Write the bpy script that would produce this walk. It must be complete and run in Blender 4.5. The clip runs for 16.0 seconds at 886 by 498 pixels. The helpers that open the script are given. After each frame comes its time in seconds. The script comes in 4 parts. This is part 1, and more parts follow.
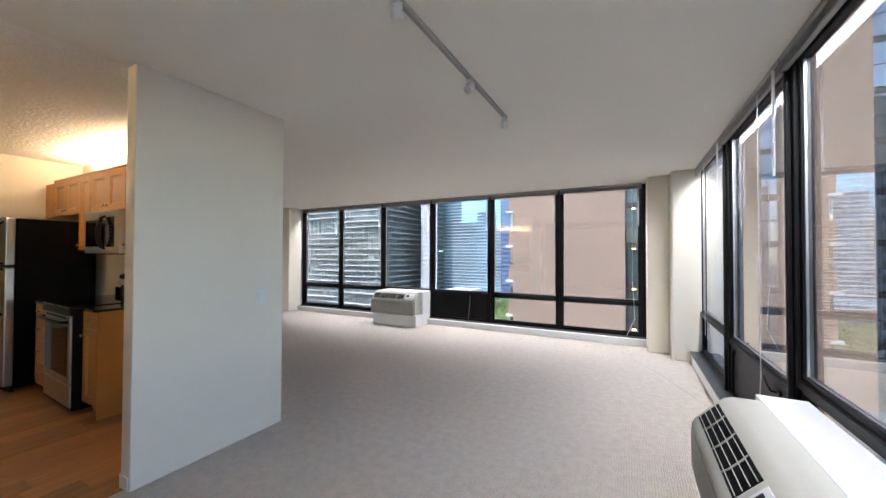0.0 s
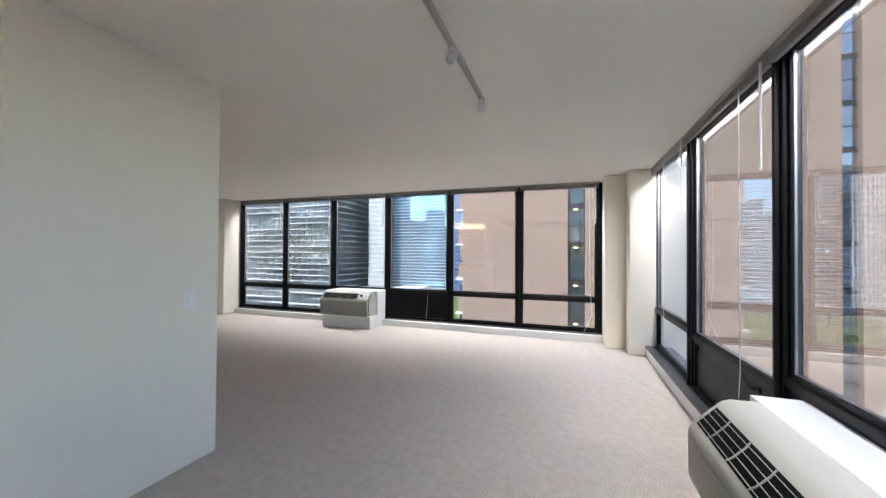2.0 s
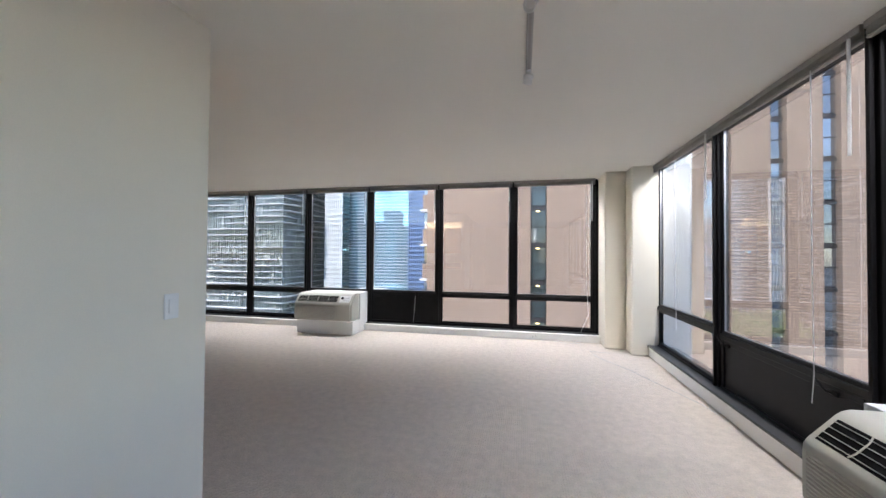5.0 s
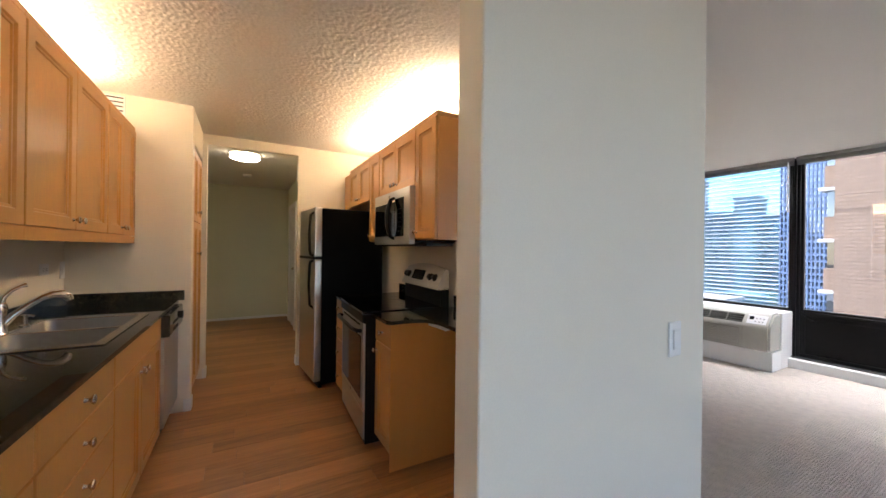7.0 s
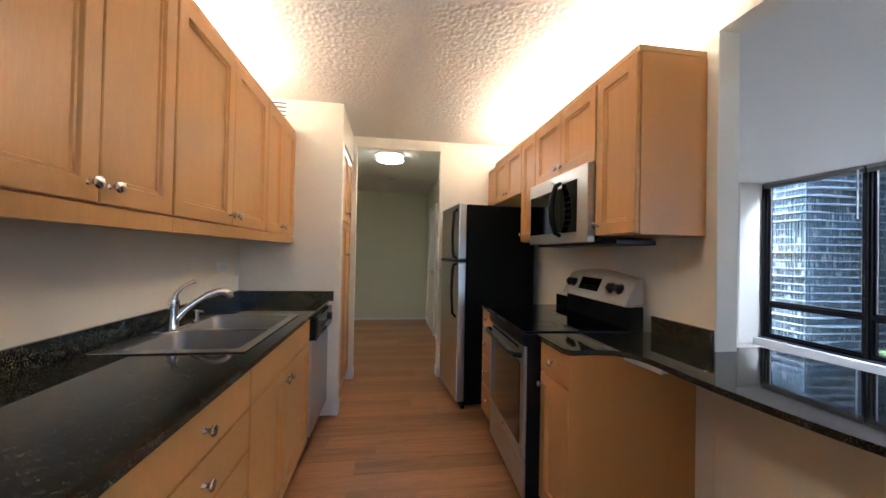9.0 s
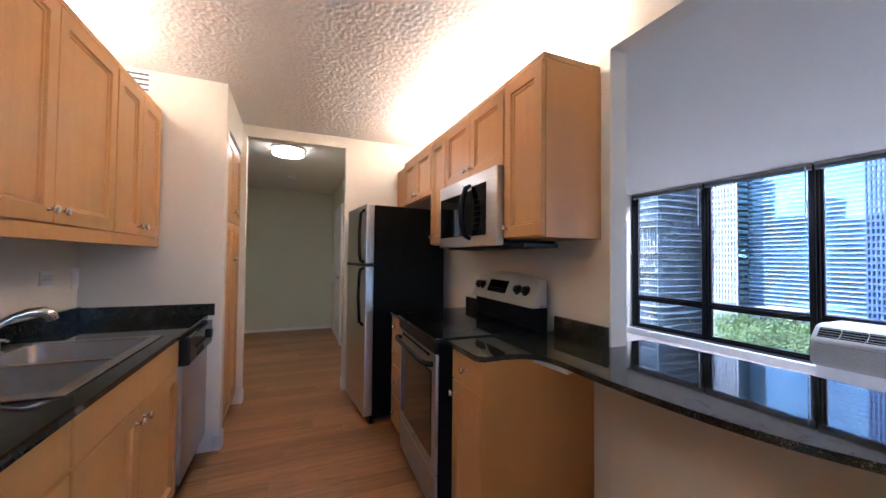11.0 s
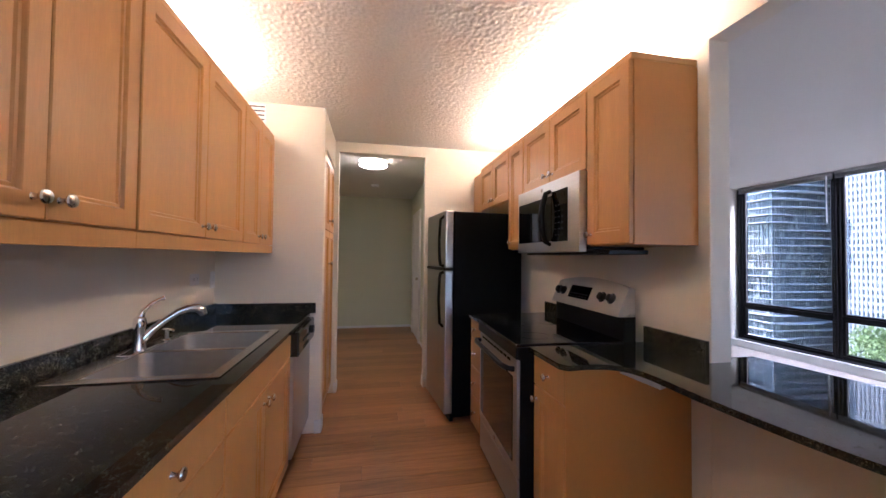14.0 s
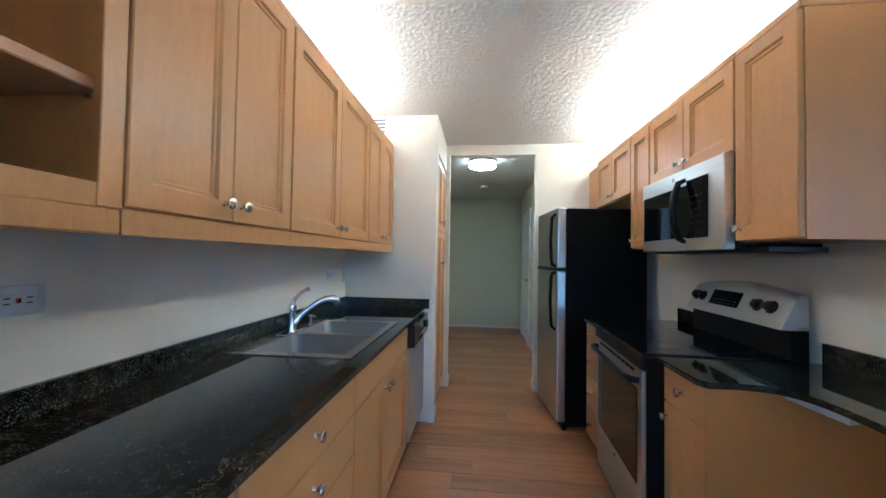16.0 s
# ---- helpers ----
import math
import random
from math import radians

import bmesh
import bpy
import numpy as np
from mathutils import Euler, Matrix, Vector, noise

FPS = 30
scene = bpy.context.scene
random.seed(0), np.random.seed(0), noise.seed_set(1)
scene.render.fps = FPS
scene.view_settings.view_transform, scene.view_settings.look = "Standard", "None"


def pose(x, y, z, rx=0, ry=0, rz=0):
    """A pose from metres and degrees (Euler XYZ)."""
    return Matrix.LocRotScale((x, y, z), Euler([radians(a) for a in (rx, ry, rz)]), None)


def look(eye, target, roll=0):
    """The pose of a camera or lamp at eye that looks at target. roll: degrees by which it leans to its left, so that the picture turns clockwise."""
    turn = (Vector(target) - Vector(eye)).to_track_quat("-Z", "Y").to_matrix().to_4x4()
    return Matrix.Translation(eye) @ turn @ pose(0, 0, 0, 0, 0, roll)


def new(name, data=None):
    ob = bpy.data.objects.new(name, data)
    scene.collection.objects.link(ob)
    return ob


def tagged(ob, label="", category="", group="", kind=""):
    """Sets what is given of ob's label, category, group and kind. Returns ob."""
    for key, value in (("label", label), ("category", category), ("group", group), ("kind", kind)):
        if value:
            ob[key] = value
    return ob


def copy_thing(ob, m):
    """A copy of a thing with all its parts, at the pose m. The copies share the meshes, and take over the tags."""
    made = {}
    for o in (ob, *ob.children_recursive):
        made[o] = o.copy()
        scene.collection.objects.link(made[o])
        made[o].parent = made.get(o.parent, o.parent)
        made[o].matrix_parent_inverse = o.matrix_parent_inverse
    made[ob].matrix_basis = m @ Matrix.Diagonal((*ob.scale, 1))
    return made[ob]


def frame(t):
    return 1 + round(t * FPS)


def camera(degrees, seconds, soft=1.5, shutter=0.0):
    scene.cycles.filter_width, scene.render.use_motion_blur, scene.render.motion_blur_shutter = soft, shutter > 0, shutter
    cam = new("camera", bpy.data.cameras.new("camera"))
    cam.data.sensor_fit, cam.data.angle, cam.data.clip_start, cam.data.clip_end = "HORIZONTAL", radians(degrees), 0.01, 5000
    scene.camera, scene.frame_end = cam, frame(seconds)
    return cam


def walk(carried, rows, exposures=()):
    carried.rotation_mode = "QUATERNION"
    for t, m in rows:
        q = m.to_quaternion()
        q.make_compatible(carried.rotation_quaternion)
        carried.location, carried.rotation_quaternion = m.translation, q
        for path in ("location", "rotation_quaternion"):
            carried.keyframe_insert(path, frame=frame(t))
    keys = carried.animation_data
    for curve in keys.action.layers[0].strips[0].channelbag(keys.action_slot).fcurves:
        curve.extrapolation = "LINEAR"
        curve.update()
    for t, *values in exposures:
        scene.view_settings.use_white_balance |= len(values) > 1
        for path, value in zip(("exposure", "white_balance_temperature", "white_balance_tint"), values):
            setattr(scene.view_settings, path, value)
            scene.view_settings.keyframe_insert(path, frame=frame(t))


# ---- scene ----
cam = camera(102.2, 16.0)
PATH = [
    (0, (1.071, 0.692, 1.378), (0.143, 2.464, 1.41), 0.2),
    (0.5, (1.021, 0.696, 1.37), (0.106, 2.474, 1.401), 0.3),
    (1, (0.987, 0.723, 1.361), (0.116, 2.524, 1.393), 0.3),
    (1.5, (0.916, 0.792, 1.352), (0.13, 2.631, 1.38), 0.3),
    (2, (0.784, 0.899, 1.357), (0.122, 2.786, 1.38), 0.4),
    (2.5, (0.699, 0.956, 1.357), (0.117, 2.87, 1.387), 0.3),
    (3, (0.65, 0.958, 1.366), (0.196, 2.906, 1.401), 0.3),
    (3.2, (0.619, 0.946, 1.369), (0.252, 2.912, 1.407), 0.3),
    (5.5, (-0.074, 1.187, 1.296), (-0.581, 3.122, 1.322), 0.6),
    (5.8, (-0.228, 1.207, 1.319), (-1.024, 3.042, 1.338), 0.9),
    (6.5, (-0.574, 1.201, 1.317), (-1.951, 2.651, 1.339), 1.1),
    (7, (-0.803, 1.217, 1.348), (-2.55, 2.19, 1.349), 0.7),
    (8, (-1.184, 1.19, 1.309), (-3.165, 1.462, 1.331), 1.2),
    (10.3, (-1.524, 1.292, 1.311), (-3.443, 1.855, 1.354), 0.8),
    (10.5, (-1.531, 1.288, 1.312), (-3.423, 1.935, 1.355), 0.8),
    (11, (-1.535, 1.27, 1.314), (-3.377, 2.049, 1.362), 0.6),
    (11.5, (-1.53, 1.27, 1.319), (-3.353, 2.09, 1.365), 0.6),
    (12, (-1.528, 1.268, 1.316), (-3.34, 2.112, 1.367), 0.6),
    (12.5, (-1.523, 1.261, 1.322), (-3.328, 2.121, 1.372), 0.5),
    (13, (-1.505, 1.219, 1.329), (-3.306, 2.087, 1.381), 0.6),
    (13.5, (-1.489, 1.2, 1.346), (-3.361, 1.903, 1.389), 0.5),
    (14, (-1.484, 1.21, 1.345), (-3.445, 1.602, 1.392), 0.6),
    (14.5, (-1.483, 1.206, 1.329), (-3.479, 1.316, 1.377), 0.6),
    (15, (-1.478, 1.216, 1.324), (-3.476, 1.141, 1.371), 0.8),
    (15.5, (-1.485, 1.211, 1.319), (-3.478, 1.052, 1.369), 0.9),
    (16, (-1.482, 1.206, 1.327), (-3.471, 0.997, 1.375), 0.9),
]
EXPOSURES = [(0.0, 2.64, 6100, 13), (3.0, 2.63, 6100, 13), (5.5, 2.58, 6200, 14), (6.0, 2.62, 6250, 15), (6.5, 2.62, 6250, 14), (7.0, 2.90, 6150, 16), (7.5, 3.20, 5900, 15), (8.0, 3.22, 5550, 12), (10.5, 3.14, 4650, 16), (11.2, 3.12, 4950, 24), (12.5, 3.07, 5150, 29), (14.5, 3.14, 5050, 22), (15.3, 3.24, 4400, 8), (16.0, 3.32, 3950, 3)]
walk(cam, [(t, look(eye, target, roll)) for t, eye, target, roll in PATH], EXPOSURES)


# ---- world, sun, lamps, exposure ----
world = bpy.data.worlds.new("sky")
scene.world = world
world.use_nodes = True
wn = world.node_tree.nodes
sky = wn.new("ShaderNodeTexSky")
sky.sky_type = "NISHITA"
sky.sun_disc = False
sky.sun_elevation, sky.sun_rotation = radians(48), radians(205)
sky.air_density, sky.dust_density = 1.0, 0.6
wn["Background"].inputs[1].default_value = 0.15
world.node_tree.links.new(sky.outputs[0], wn["Background"].inputs[0])

sun = new("sun", bpy.data.lights.new("sun", "SUN"))
sun.data.energy, sun.data.angle, sun.data.color = 2.0, radians(0.5), (1.0, 0.95, 0.88)
sun.matrix_world = look((-19, -41, 50), (0, 0, 0))


def area_lamp(name, m, sx, sy, watts, colour):
    ob = new(name, bpy.data.lights.new(name, "AREA"))
    ob.data.shape, ob.data.size, ob.data.size_y = "RECTANGLE", sx, sy
    ob.data.energy, ob.data.color = watts, colour
    ob.matrix_world = m
    return ob


# tube lights lying on top of the wall cabinets, shining up
WARM = (1.0, 0.81, 0.53)
area_lamp("cabinet_top_light", pose(-3.02, 0.175, 2.27, 180), 1.9, 0.12, 3.9, WARM)
area_lamp("cabinet_top_light", pose(-3.8, 2.525, 2.27, 180), 1.9, 0.12, 5.0, WARM)


# area lamps added above the window heads, outside the glass, standing in for sky light
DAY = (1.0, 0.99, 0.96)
area_lamp("sky_fill_lamp", look((-2.2, 7.20, 3.845), (-2.2, 5.0, 3.845)), 6.6, 2.6, 1180, DAY)
area_lamp("sky_fill_lamp", look((2.06, 2.4, 3.81), (0.6, 2.4, 3.81)), 7.4, 2.6, 840, DAY)

# ---- materials ----
def mat(name, colour, rough=0.5, metal=0.0, var=0.12, scale=6.0, stretch=(1, 1, 1), fine=120.0, bump=0.05, depth=0.002,
        spec=0.5, coat=0.0, each=0.0, emit=0.0):
    """A surface with stains (scale), grain (fine), relief, and a change from piece to piece (each)."""
    m = bpy.data.materials.new(name)
    m.use_nodes = True
    t, n = m.node_tree, m.node_tree.nodes
    b = n["Principled BSDF"]
    co = n.new("ShaderNodeTexCoord")
    mp = n.new("ShaderNodeMapping")
    mp.inputs["Scale"].default_value = stretch
    t.links.new(co.outputs["Object"], mp.inputs[0])
    vec = mp.outputs[0]
    if each:
        oi = n.new("ShaderNodeObjectInfo")
        off = n.new("ShaderNodeVectorMath")
        off.operation = "MULTIPLY_ADD"
        comb = n.new("ShaderNodeCombineXYZ")
        for i in range(3):
            t.links.new(oi.outputs["Random"], comb.inputs[i])
        t.links.new(comb.outputs[0], off.inputs[0])
        off.inputs[1].default_value = (17, 23, 31)
        t.links.new(vec, off.inputs[2])
        vec = off.outputs[0]
    big, small = n.new("ShaderNodeTexNoise"), n.new("ShaderNodeTexNoise")
    big.inputs["Scale"].default_value, big.inputs["Detail"].default_value = scale, 4
    small.inputs["Scale"].default_value, small.inputs["Detail"].default_value = fine, 3
    for k in (big, small):
        t.links.new(vec, k.inputs["Vector"])
    add = n.new("ShaderNodeMath")
    add.operation = "MULTIPLY_ADD"
    add.inputs[1].default_value = 0.5
    t.links.new(small.outputs[0], add.inputs[0])
    half = n.new("ShaderNodeMath")
    half.operation = "MULTIPLY"
    half.inputs[1].default_value = 0.5
    t.links.new(big.outputs[0], half.inputs[0])
    t.links.new(half.outputs[0], add.inputs[2])
    value = add.outputs[0]
    if each:
        e = n.new("ShaderNodeMath")
        e.operation = "MULTIPLY_ADD"
        e.inputs[1].default_value = each
        t.links.new(oi.outputs["Random"], e.inputs[0])
        t.links.new(value, e.inputs[2])
        value = e.outputs[0]
    ramp = n.new("ShaderNodeValToRGB")
    lo, hi = 1 - var * 1.6, 1 + var * 1.6
    ramp.color_ramp.elements[0].position, ramp.color_ramp.elements[1].position = 0.25, 0.75 + each
    ramp.color_ramp.elements[0].color = (*[min(1, c * lo) for c in colour], 1)
    ramp.color_ramp.elements[1].color = (*[min(1, c * hi) for c in colour], 1)
    t.links.new(value, ramp.inputs[0])
    t.links.new(ramp.outputs[0], b.inputs["Base Color"])
    rr = n.new("ShaderNodeMapRange")
    rr.inputs["To Min"].default_value, rr.inputs["To Max"].default_value = max(0.0, rough * 0.85), min(1, rough * 1.15)
    t.links.new(big.outputs[0], rr.inputs[0])
    t.links.new(rr.outputs[0], b.inputs["Roughness"])
    b.inputs["Metallic"].default_value = metal
    b.inputs["Specular IOR Level"].default_value = spec
    b.inputs["Coat Weight"].default_value = coat
    if bump:
        bp = n.new("ShaderNodeBump")
        bp.inputs["Strength"].default_value, bp.inputs["Distance"].default_value = bump, depth
        t.links.new(small.outputs[0], bp.inputs["Height"])
        t.links.new(bp.outputs[0], b.inputs["Normal"])
    if emit:
        b.inputs["Emission Color"].default_value = (*colour, 1)
        b.inputs["Emission Strength"].default_value = emit
    return m


def glass_mat(name, tint, gloss=1.0):
    m = bpy.data.materials.new(name)
    m.use_nodes = True
    t, n = m.node_tree, m.node_tree.nodes
    n.remove(n["Principled BSDF"])
    tr, gl, mix, fr = (n.new("ShaderNodeBsdfTransparent"), n.new("ShaderNodeBsdfGlossy"), n.new("ShaderNodeMixShader"), n.new("ShaderNodeLayerWeight"))
    tr.inputs[0].default_value = (*tint, 1)
    gl.inputs["Roughness"].default_value = 0.0
    gl.inputs["Color"].default_value = (gloss, gloss, gloss, 1)
    fr.inputs["Blend"].default_value = 0.5
    pw, ma = n.new("ShaderNodeMath"), n.new("ShaderNodeMath")
    pw.operation, ma.operation = "POWER", "MULTIPLY_ADD"
    pw.inputs[1].default_value = 2.6
    ma.inputs[1].default_value, ma.inputs[2].default_value = 0.85, 0.07
    t.links.new(fr.outputs["Facing"], pw.inputs[0])
    t.links.new(pw.outputs[0], ma.inputs[0])
    t.links.new(ma.outputs[0], mix.inputs[0])
    t.links.new(tr.outputs[0], mix.inputs[1])
    t.links.new(gl.outputs[0], mix.inputs[2])
    t.links.new(mix.outputs[0], n["Material Output"].inputs[0])
    return m


def voronoi_relief(m, scale, strength, distance, randomness=1.0, stretch=(1, 1, 1)):
    """Adds lumps (popcorn plaster, carpet loops) to a material's relief."""
    t, n = m.node_tree, m.node_tree.nodes
    co, mp, v, bp = n.new("ShaderNodeTexCoord"), n.new("ShaderNodeMapping"), n.new("ShaderNodeTexVoronoi"), n.new("ShaderNodeBump")
    mp.inputs["Scale"].default_value = stretch
    v.inputs["Scale"].default_value, v.inputs["Randomness"].default_value = scale, randomness
    bp.invert = True
    bp.inputs["Strength"].default_value, bp.inputs["Distance"].default_value = strength, distance
    t.links.new(co.outputs["Object"], mp.inputs[0])
    t.links.new(mp.outputs[0], v.inputs["Vector"])
    t.links.new(v.outputs["Distance"], bp.inputs["Height"])
    b = n["Principled BSDF"]
    if b.inputs["Normal"].links:
        t.links.new(b.inputs["Normal"].links[0].from_socket, bp.inputs["Normal"])
    t.links.new(bp.outputs[0], b.inputs["Normal"])
    return m


def granite_mat(name):
    m = mat(name, (0.016, 0.0165, 0.0135), 0.03, var=0.5, scale=14, fine=160, bump=0.0, spec=0.5)
    t, n = m.node_tree, m.node_tree.nodes
    co, v, w = n.new("ShaderNodeTexCoord"), n.new("ShaderNodeTexNoise"), n.new("ShaderNodeTexNoise")
    v.inputs["Scale"].default_value, w.inputs["Scale"].default_value = 235, 38
    w.inputs["Detail"].default_value = 5
    t.links.new(co.outputs["Object"], v.inputs["Vector"])
    t.links.new(co.outputs["Object"], w.inputs["Vector"])
    r1, r2 = n.new("ShaderNodeMapRange"), n.new("ShaderNodeMapRange")
    for r, src, a, b in ((r1, v.outputs[0], 0.53, 0.64), (r2, w.outputs[0], 0.36, 0.66)):
        r.inputs["From Min"].default_value, r.inputs["From Max"].default_value = a, b
        t.links.new(src, r.inputs[0])
    mul = n.new("ShaderNodeMath")
    mul.operation = "MULTIPLY"
    t.links.new(r1.outputs[0], mul.inputs[0])
    t.links.new(r2.outputs[0], mul.inputs[1])
    mx = n.new("ShaderNodeMix")
    mx.data_type = "RGBA"
    b = n["Principled BSDF"]
    t.links.new(mul.outputs[0], mx.inputs["Factor"])
    t.links.new(b.inputs["Base Color"].links[0].from_socket, mx.inputs["A"])
    mx.inputs["B"].default_value = (0.18, 0.165, 0.105, 1)
    t.links.new(mx.outputs["Result"], b.inputs["Base Color"])
    return m


def brick_mat(name):
    m = mat(name, (0.375, 0.272, 0.197), 0.9, var=0.10, scale=0.25, fine=3, bump=0.0)
    t, n = m.node_tree, m.node_tree.nodes
    co, sep, cmb, br = n.new("ShaderNodeTexCoord"), n.new("ShaderNodeSeparateXYZ"), n.new("ShaderNodeCombineXYZ"), n.new("ShaderNodeTexBrick")
    t.links.new(co.outputs["Object"], sep.inputs[0])
    sm = n.new("ShaderNodeMath")
    t.links.new(sep.outputs[0], sm.inputs[0])
    t.links.new(sep.outputs[1], sm.inputs[1])
    t.links.new(sm.outputs[0], cmb.inputs[0])
    t.links.new(sep.outputs[2], cmb.inputs[1])
    t.links.new(cmb.outputs[0], br.inputs["Vector"])
    b = n["Principled BSDF"]
    br.inputs["Scale"].default_value = 1.0
    br.inputs["Brick Width"].default_value, br.inputs["Row Height"].default_value = 0.60, 0.19
    br.inputs["Mortar Size"].default_value = 0.05
    br.inputs["Color1"].default_value, br.inputs["Color2"].default_value = (1.12, 1.09, 1.07, 1), (0.88, 0.86, 0.85, 1)
    br.inputs["Mortar"].default_value = (0.60, 0.58, 0.57, 1)
    mx = n.new("ShaderNodeMix")
    mx.data_type, mx.blend_type = "RGBA", "MULTIPLY"
    mx.inputs["Factor"].default_value = 1.0
    t.links.new(b.inputs["Base Color"].links[0].from_socket, mx.inputs["A"])
    t.links.new(br.outputs[0], mx.inputs["B"])
    t.links.new(mx.outputs["Result"], b.inputs["Base Color"])
    return m


M_WALL = mat("wall_paint", (0.82, 0.765, 0.65), 0.7, var=0.03, scale=1.5, fine=220, bump=0.12, depth=0.001)
M_HALL = mat("hall_paint", (0.66, 0.66, 0.49), 0.7, var=0.03, scale=1.5, fine=220, bump=0.12, depth=0.001)
M_CEIL = mat("smooth_ceiling_paint", (0.82, 0.785, 0.71), 0.85, var=0.03, scale=0.8, fine=160, bump=0.15, depth=0.001)
M_POP = mat("popcorn_plaster", (0.86, 0.84, 0.80), 0.95, var=0.10, scale=60, fine=150, bump=0.5, depth=0.003)
M_CARPET = voronoi_relief(mat("loop_carpet", (0.70, 0.625, 0.555), 0.98, var=0.11, scale=16, fine=85, bump=0.6, depth=0.006, spec=0.1), 66, 1.0, 0.015, 0.35, (1, 1.5, 1))
M_PLANK = mat("wood_plank", (0.36, 0.172, 0.064), 0.36, var=0.40, scale=4, stretch=(7, 0.35, 1), fine=26, bump=0.08, each=0.30)
M_JOINT = mat("plank_joint", (0.12, 0.07, 0.04), 0.8)
M_MAPLE = mat("honey_maple", (0.555, 0.283, 0.084), 0.36, var=0.07, scale=3, stretch=(9, 9, 0.8), fine=28, bump=0.03, depth=0.0008)
M_MAPLE_IN = mat("maple_interior", (0.46, 0.26, 0.115), 0.45, var=0.08, scale=3, stretch=(1.0, 9, 9), fine=28, bump=0.02)
M_MAPLE_SIDE = mat("maple_laminate_side", (0.60, 0.275, 0.068), 0.32, var=0.035, scale=2, stretch=(7, 7, 0.8), fine=30, bump=0.02)
M_GRANITE = granite_mat("black_granite")
M_STEEL = mat("brushed_steel", (0.62, 0.60, 0.57), 0.32, 1.0, var=0.06, scale=2, stretch=(1, 1, 40), fine=20, bump=0.03, depth=0.0005)
# same steel in a darker copy, its dark reflections put into the colour
M_APPLIANCE = mat("darkened_appliance_steel", (0.50, 0.48, 0.455), 0.30, 1.0, var=0.06, scale=2, stretch=(1, 1, 40), fine=20, bump=0.03, depth=0.0005)
M_SILVER = mat("silver_console_enamel", (0.56, 0.54, 0.50), 0.38, 0.45, var=0.04, scale=3, fine=200, bump=0.02)
M_SINK = mat("satin_sink_steel", (0.66, 0.64, 0.61), 0.25, 1.0, var=0.05, scale=8, stretch=(20, 1, 1), fine=30, bump=0.02, depth=0.0005)
# brushed like the real bowls, but darker than the rim to paint their shade
M_BOWL = mat("brushed_shaded_bowl_steel", (0.40, 0.39, 0.37), 0.42, 1.0, var=0.08, scale=6, stretch=(14, 1, 1), fine=30, bump=0.01, depth=0.0003)
M_CHROME = mat("chrome", (0.82, 0.82, 0.82), 0.07, 1.0, var=0.02, bump=0.0)
M_NICKEL = mat("satin_nickel", (0.66, 0.62, 0.57), 0.25, 1.0, var=0.04, bump=0.0)
M_BLACK = mat("black_plastic", (0.006, 0.006, 0.006), 0.32, var=0.2, scale=20, fine=300, bump=0.02, spec=0.2)
M_FRSIDE = mat("black_textured_steel", (0.003, 0.003, 0.003), 0.5, var=0.2, scale=6, fine=500, bump=0.25, depth=0.001, spec=0.1)
M_BGLASS = mat("black_glass", (0.006, 0.006, 0.007), 0.04, var=0.2, bump=0.0)
M_FRAME = mat("black_window_metal", (0.006, 0.0055, 0.006), 0.42, var=0.25, scale=8, fine=200, bump=0.05, spec=0.2)
M_SILL = mat("grey_sill_metal", (0.055, 0.057, 0.06), 0.4, var=0.2, scale=7, fine=160, bump=0.04)
M_WHITE = mat("white_enamel", (0.80, 0.80, 0.78), 0.35, var=0.03, scale=4, fine=200, bump=0.02)
M_AC = mat("ivory_plastic", (0.42, 0.415, 0.365), 0.42, var=0.04, scale=5, fine=300, bump=0.05)
# near-black colour that paints the shade in vents, slots and a grip recess
M_ACDARK = mat("recess_shade_black", (0.004, 0.004, 0.004), 0.7, spec=0.1)
M_BOARD = mat("white_laminate", (0.64, 0.65, 0.66), 0.30, var=0.02, scale=3, fine=90, bump=0.01)
M_BLIND = mat("grey_blind_metal", (0.34, 0.32, 0.30), 0.45, 0.3, var=0.12, scale=9, fine=100, bump=0.02)
M_WAND = mat("clear_plastic_wand", (0.75, 0.75, 0.74), 0.2, var=0.03)
M_RAIL = mat("grey_track_metal", (0.42, 0.41, 0.39), 0.4, 0.2, var=0.06)
M_LAMP = mat("frosted_diffuser", (1.0, 0.86, 0.60), 0.5, var=0.0, bump=0.0, emit=4.6)
M_STAIR = mat("stairwell_lamp_glow", (1.0, 0.72, 0.30), 0.5, var=0.0, bump=0.0, emit=1.6)
M_STAIRGLASS = mat("dark_stairwell_glass", (0.035, 0.05, 0.05), 0.06, var=0.6, scale=0.5, fine=2, bump=0.0, each=0.4)
M_BEAD = mat("bare_aluminium", (0.62, 0.62, 0.64), 0.35, 1.0, var=0.06, bump=0.0)
M_TEXT = mat("dim_marking", (0.022, 0.022, 0.022), 0.5, var=0.0)
M_RED = mat("red_button", (0.5, 0.03, 0.03), 0.4, var=0.0)
M_DISPLAY = mat("dark_display", (0.012, 0.014, 0.018), 0.1, var=0.1, bump=0.0)
M_WINDOW = glass_mat("tinted_window_glass", (0.67, 0.68, 0.69))
M_OVENGLASS = mat("smoked_oven_glass", (0.012, 0.010, 0.009), 0.05, var=0.2, bump=0.0)

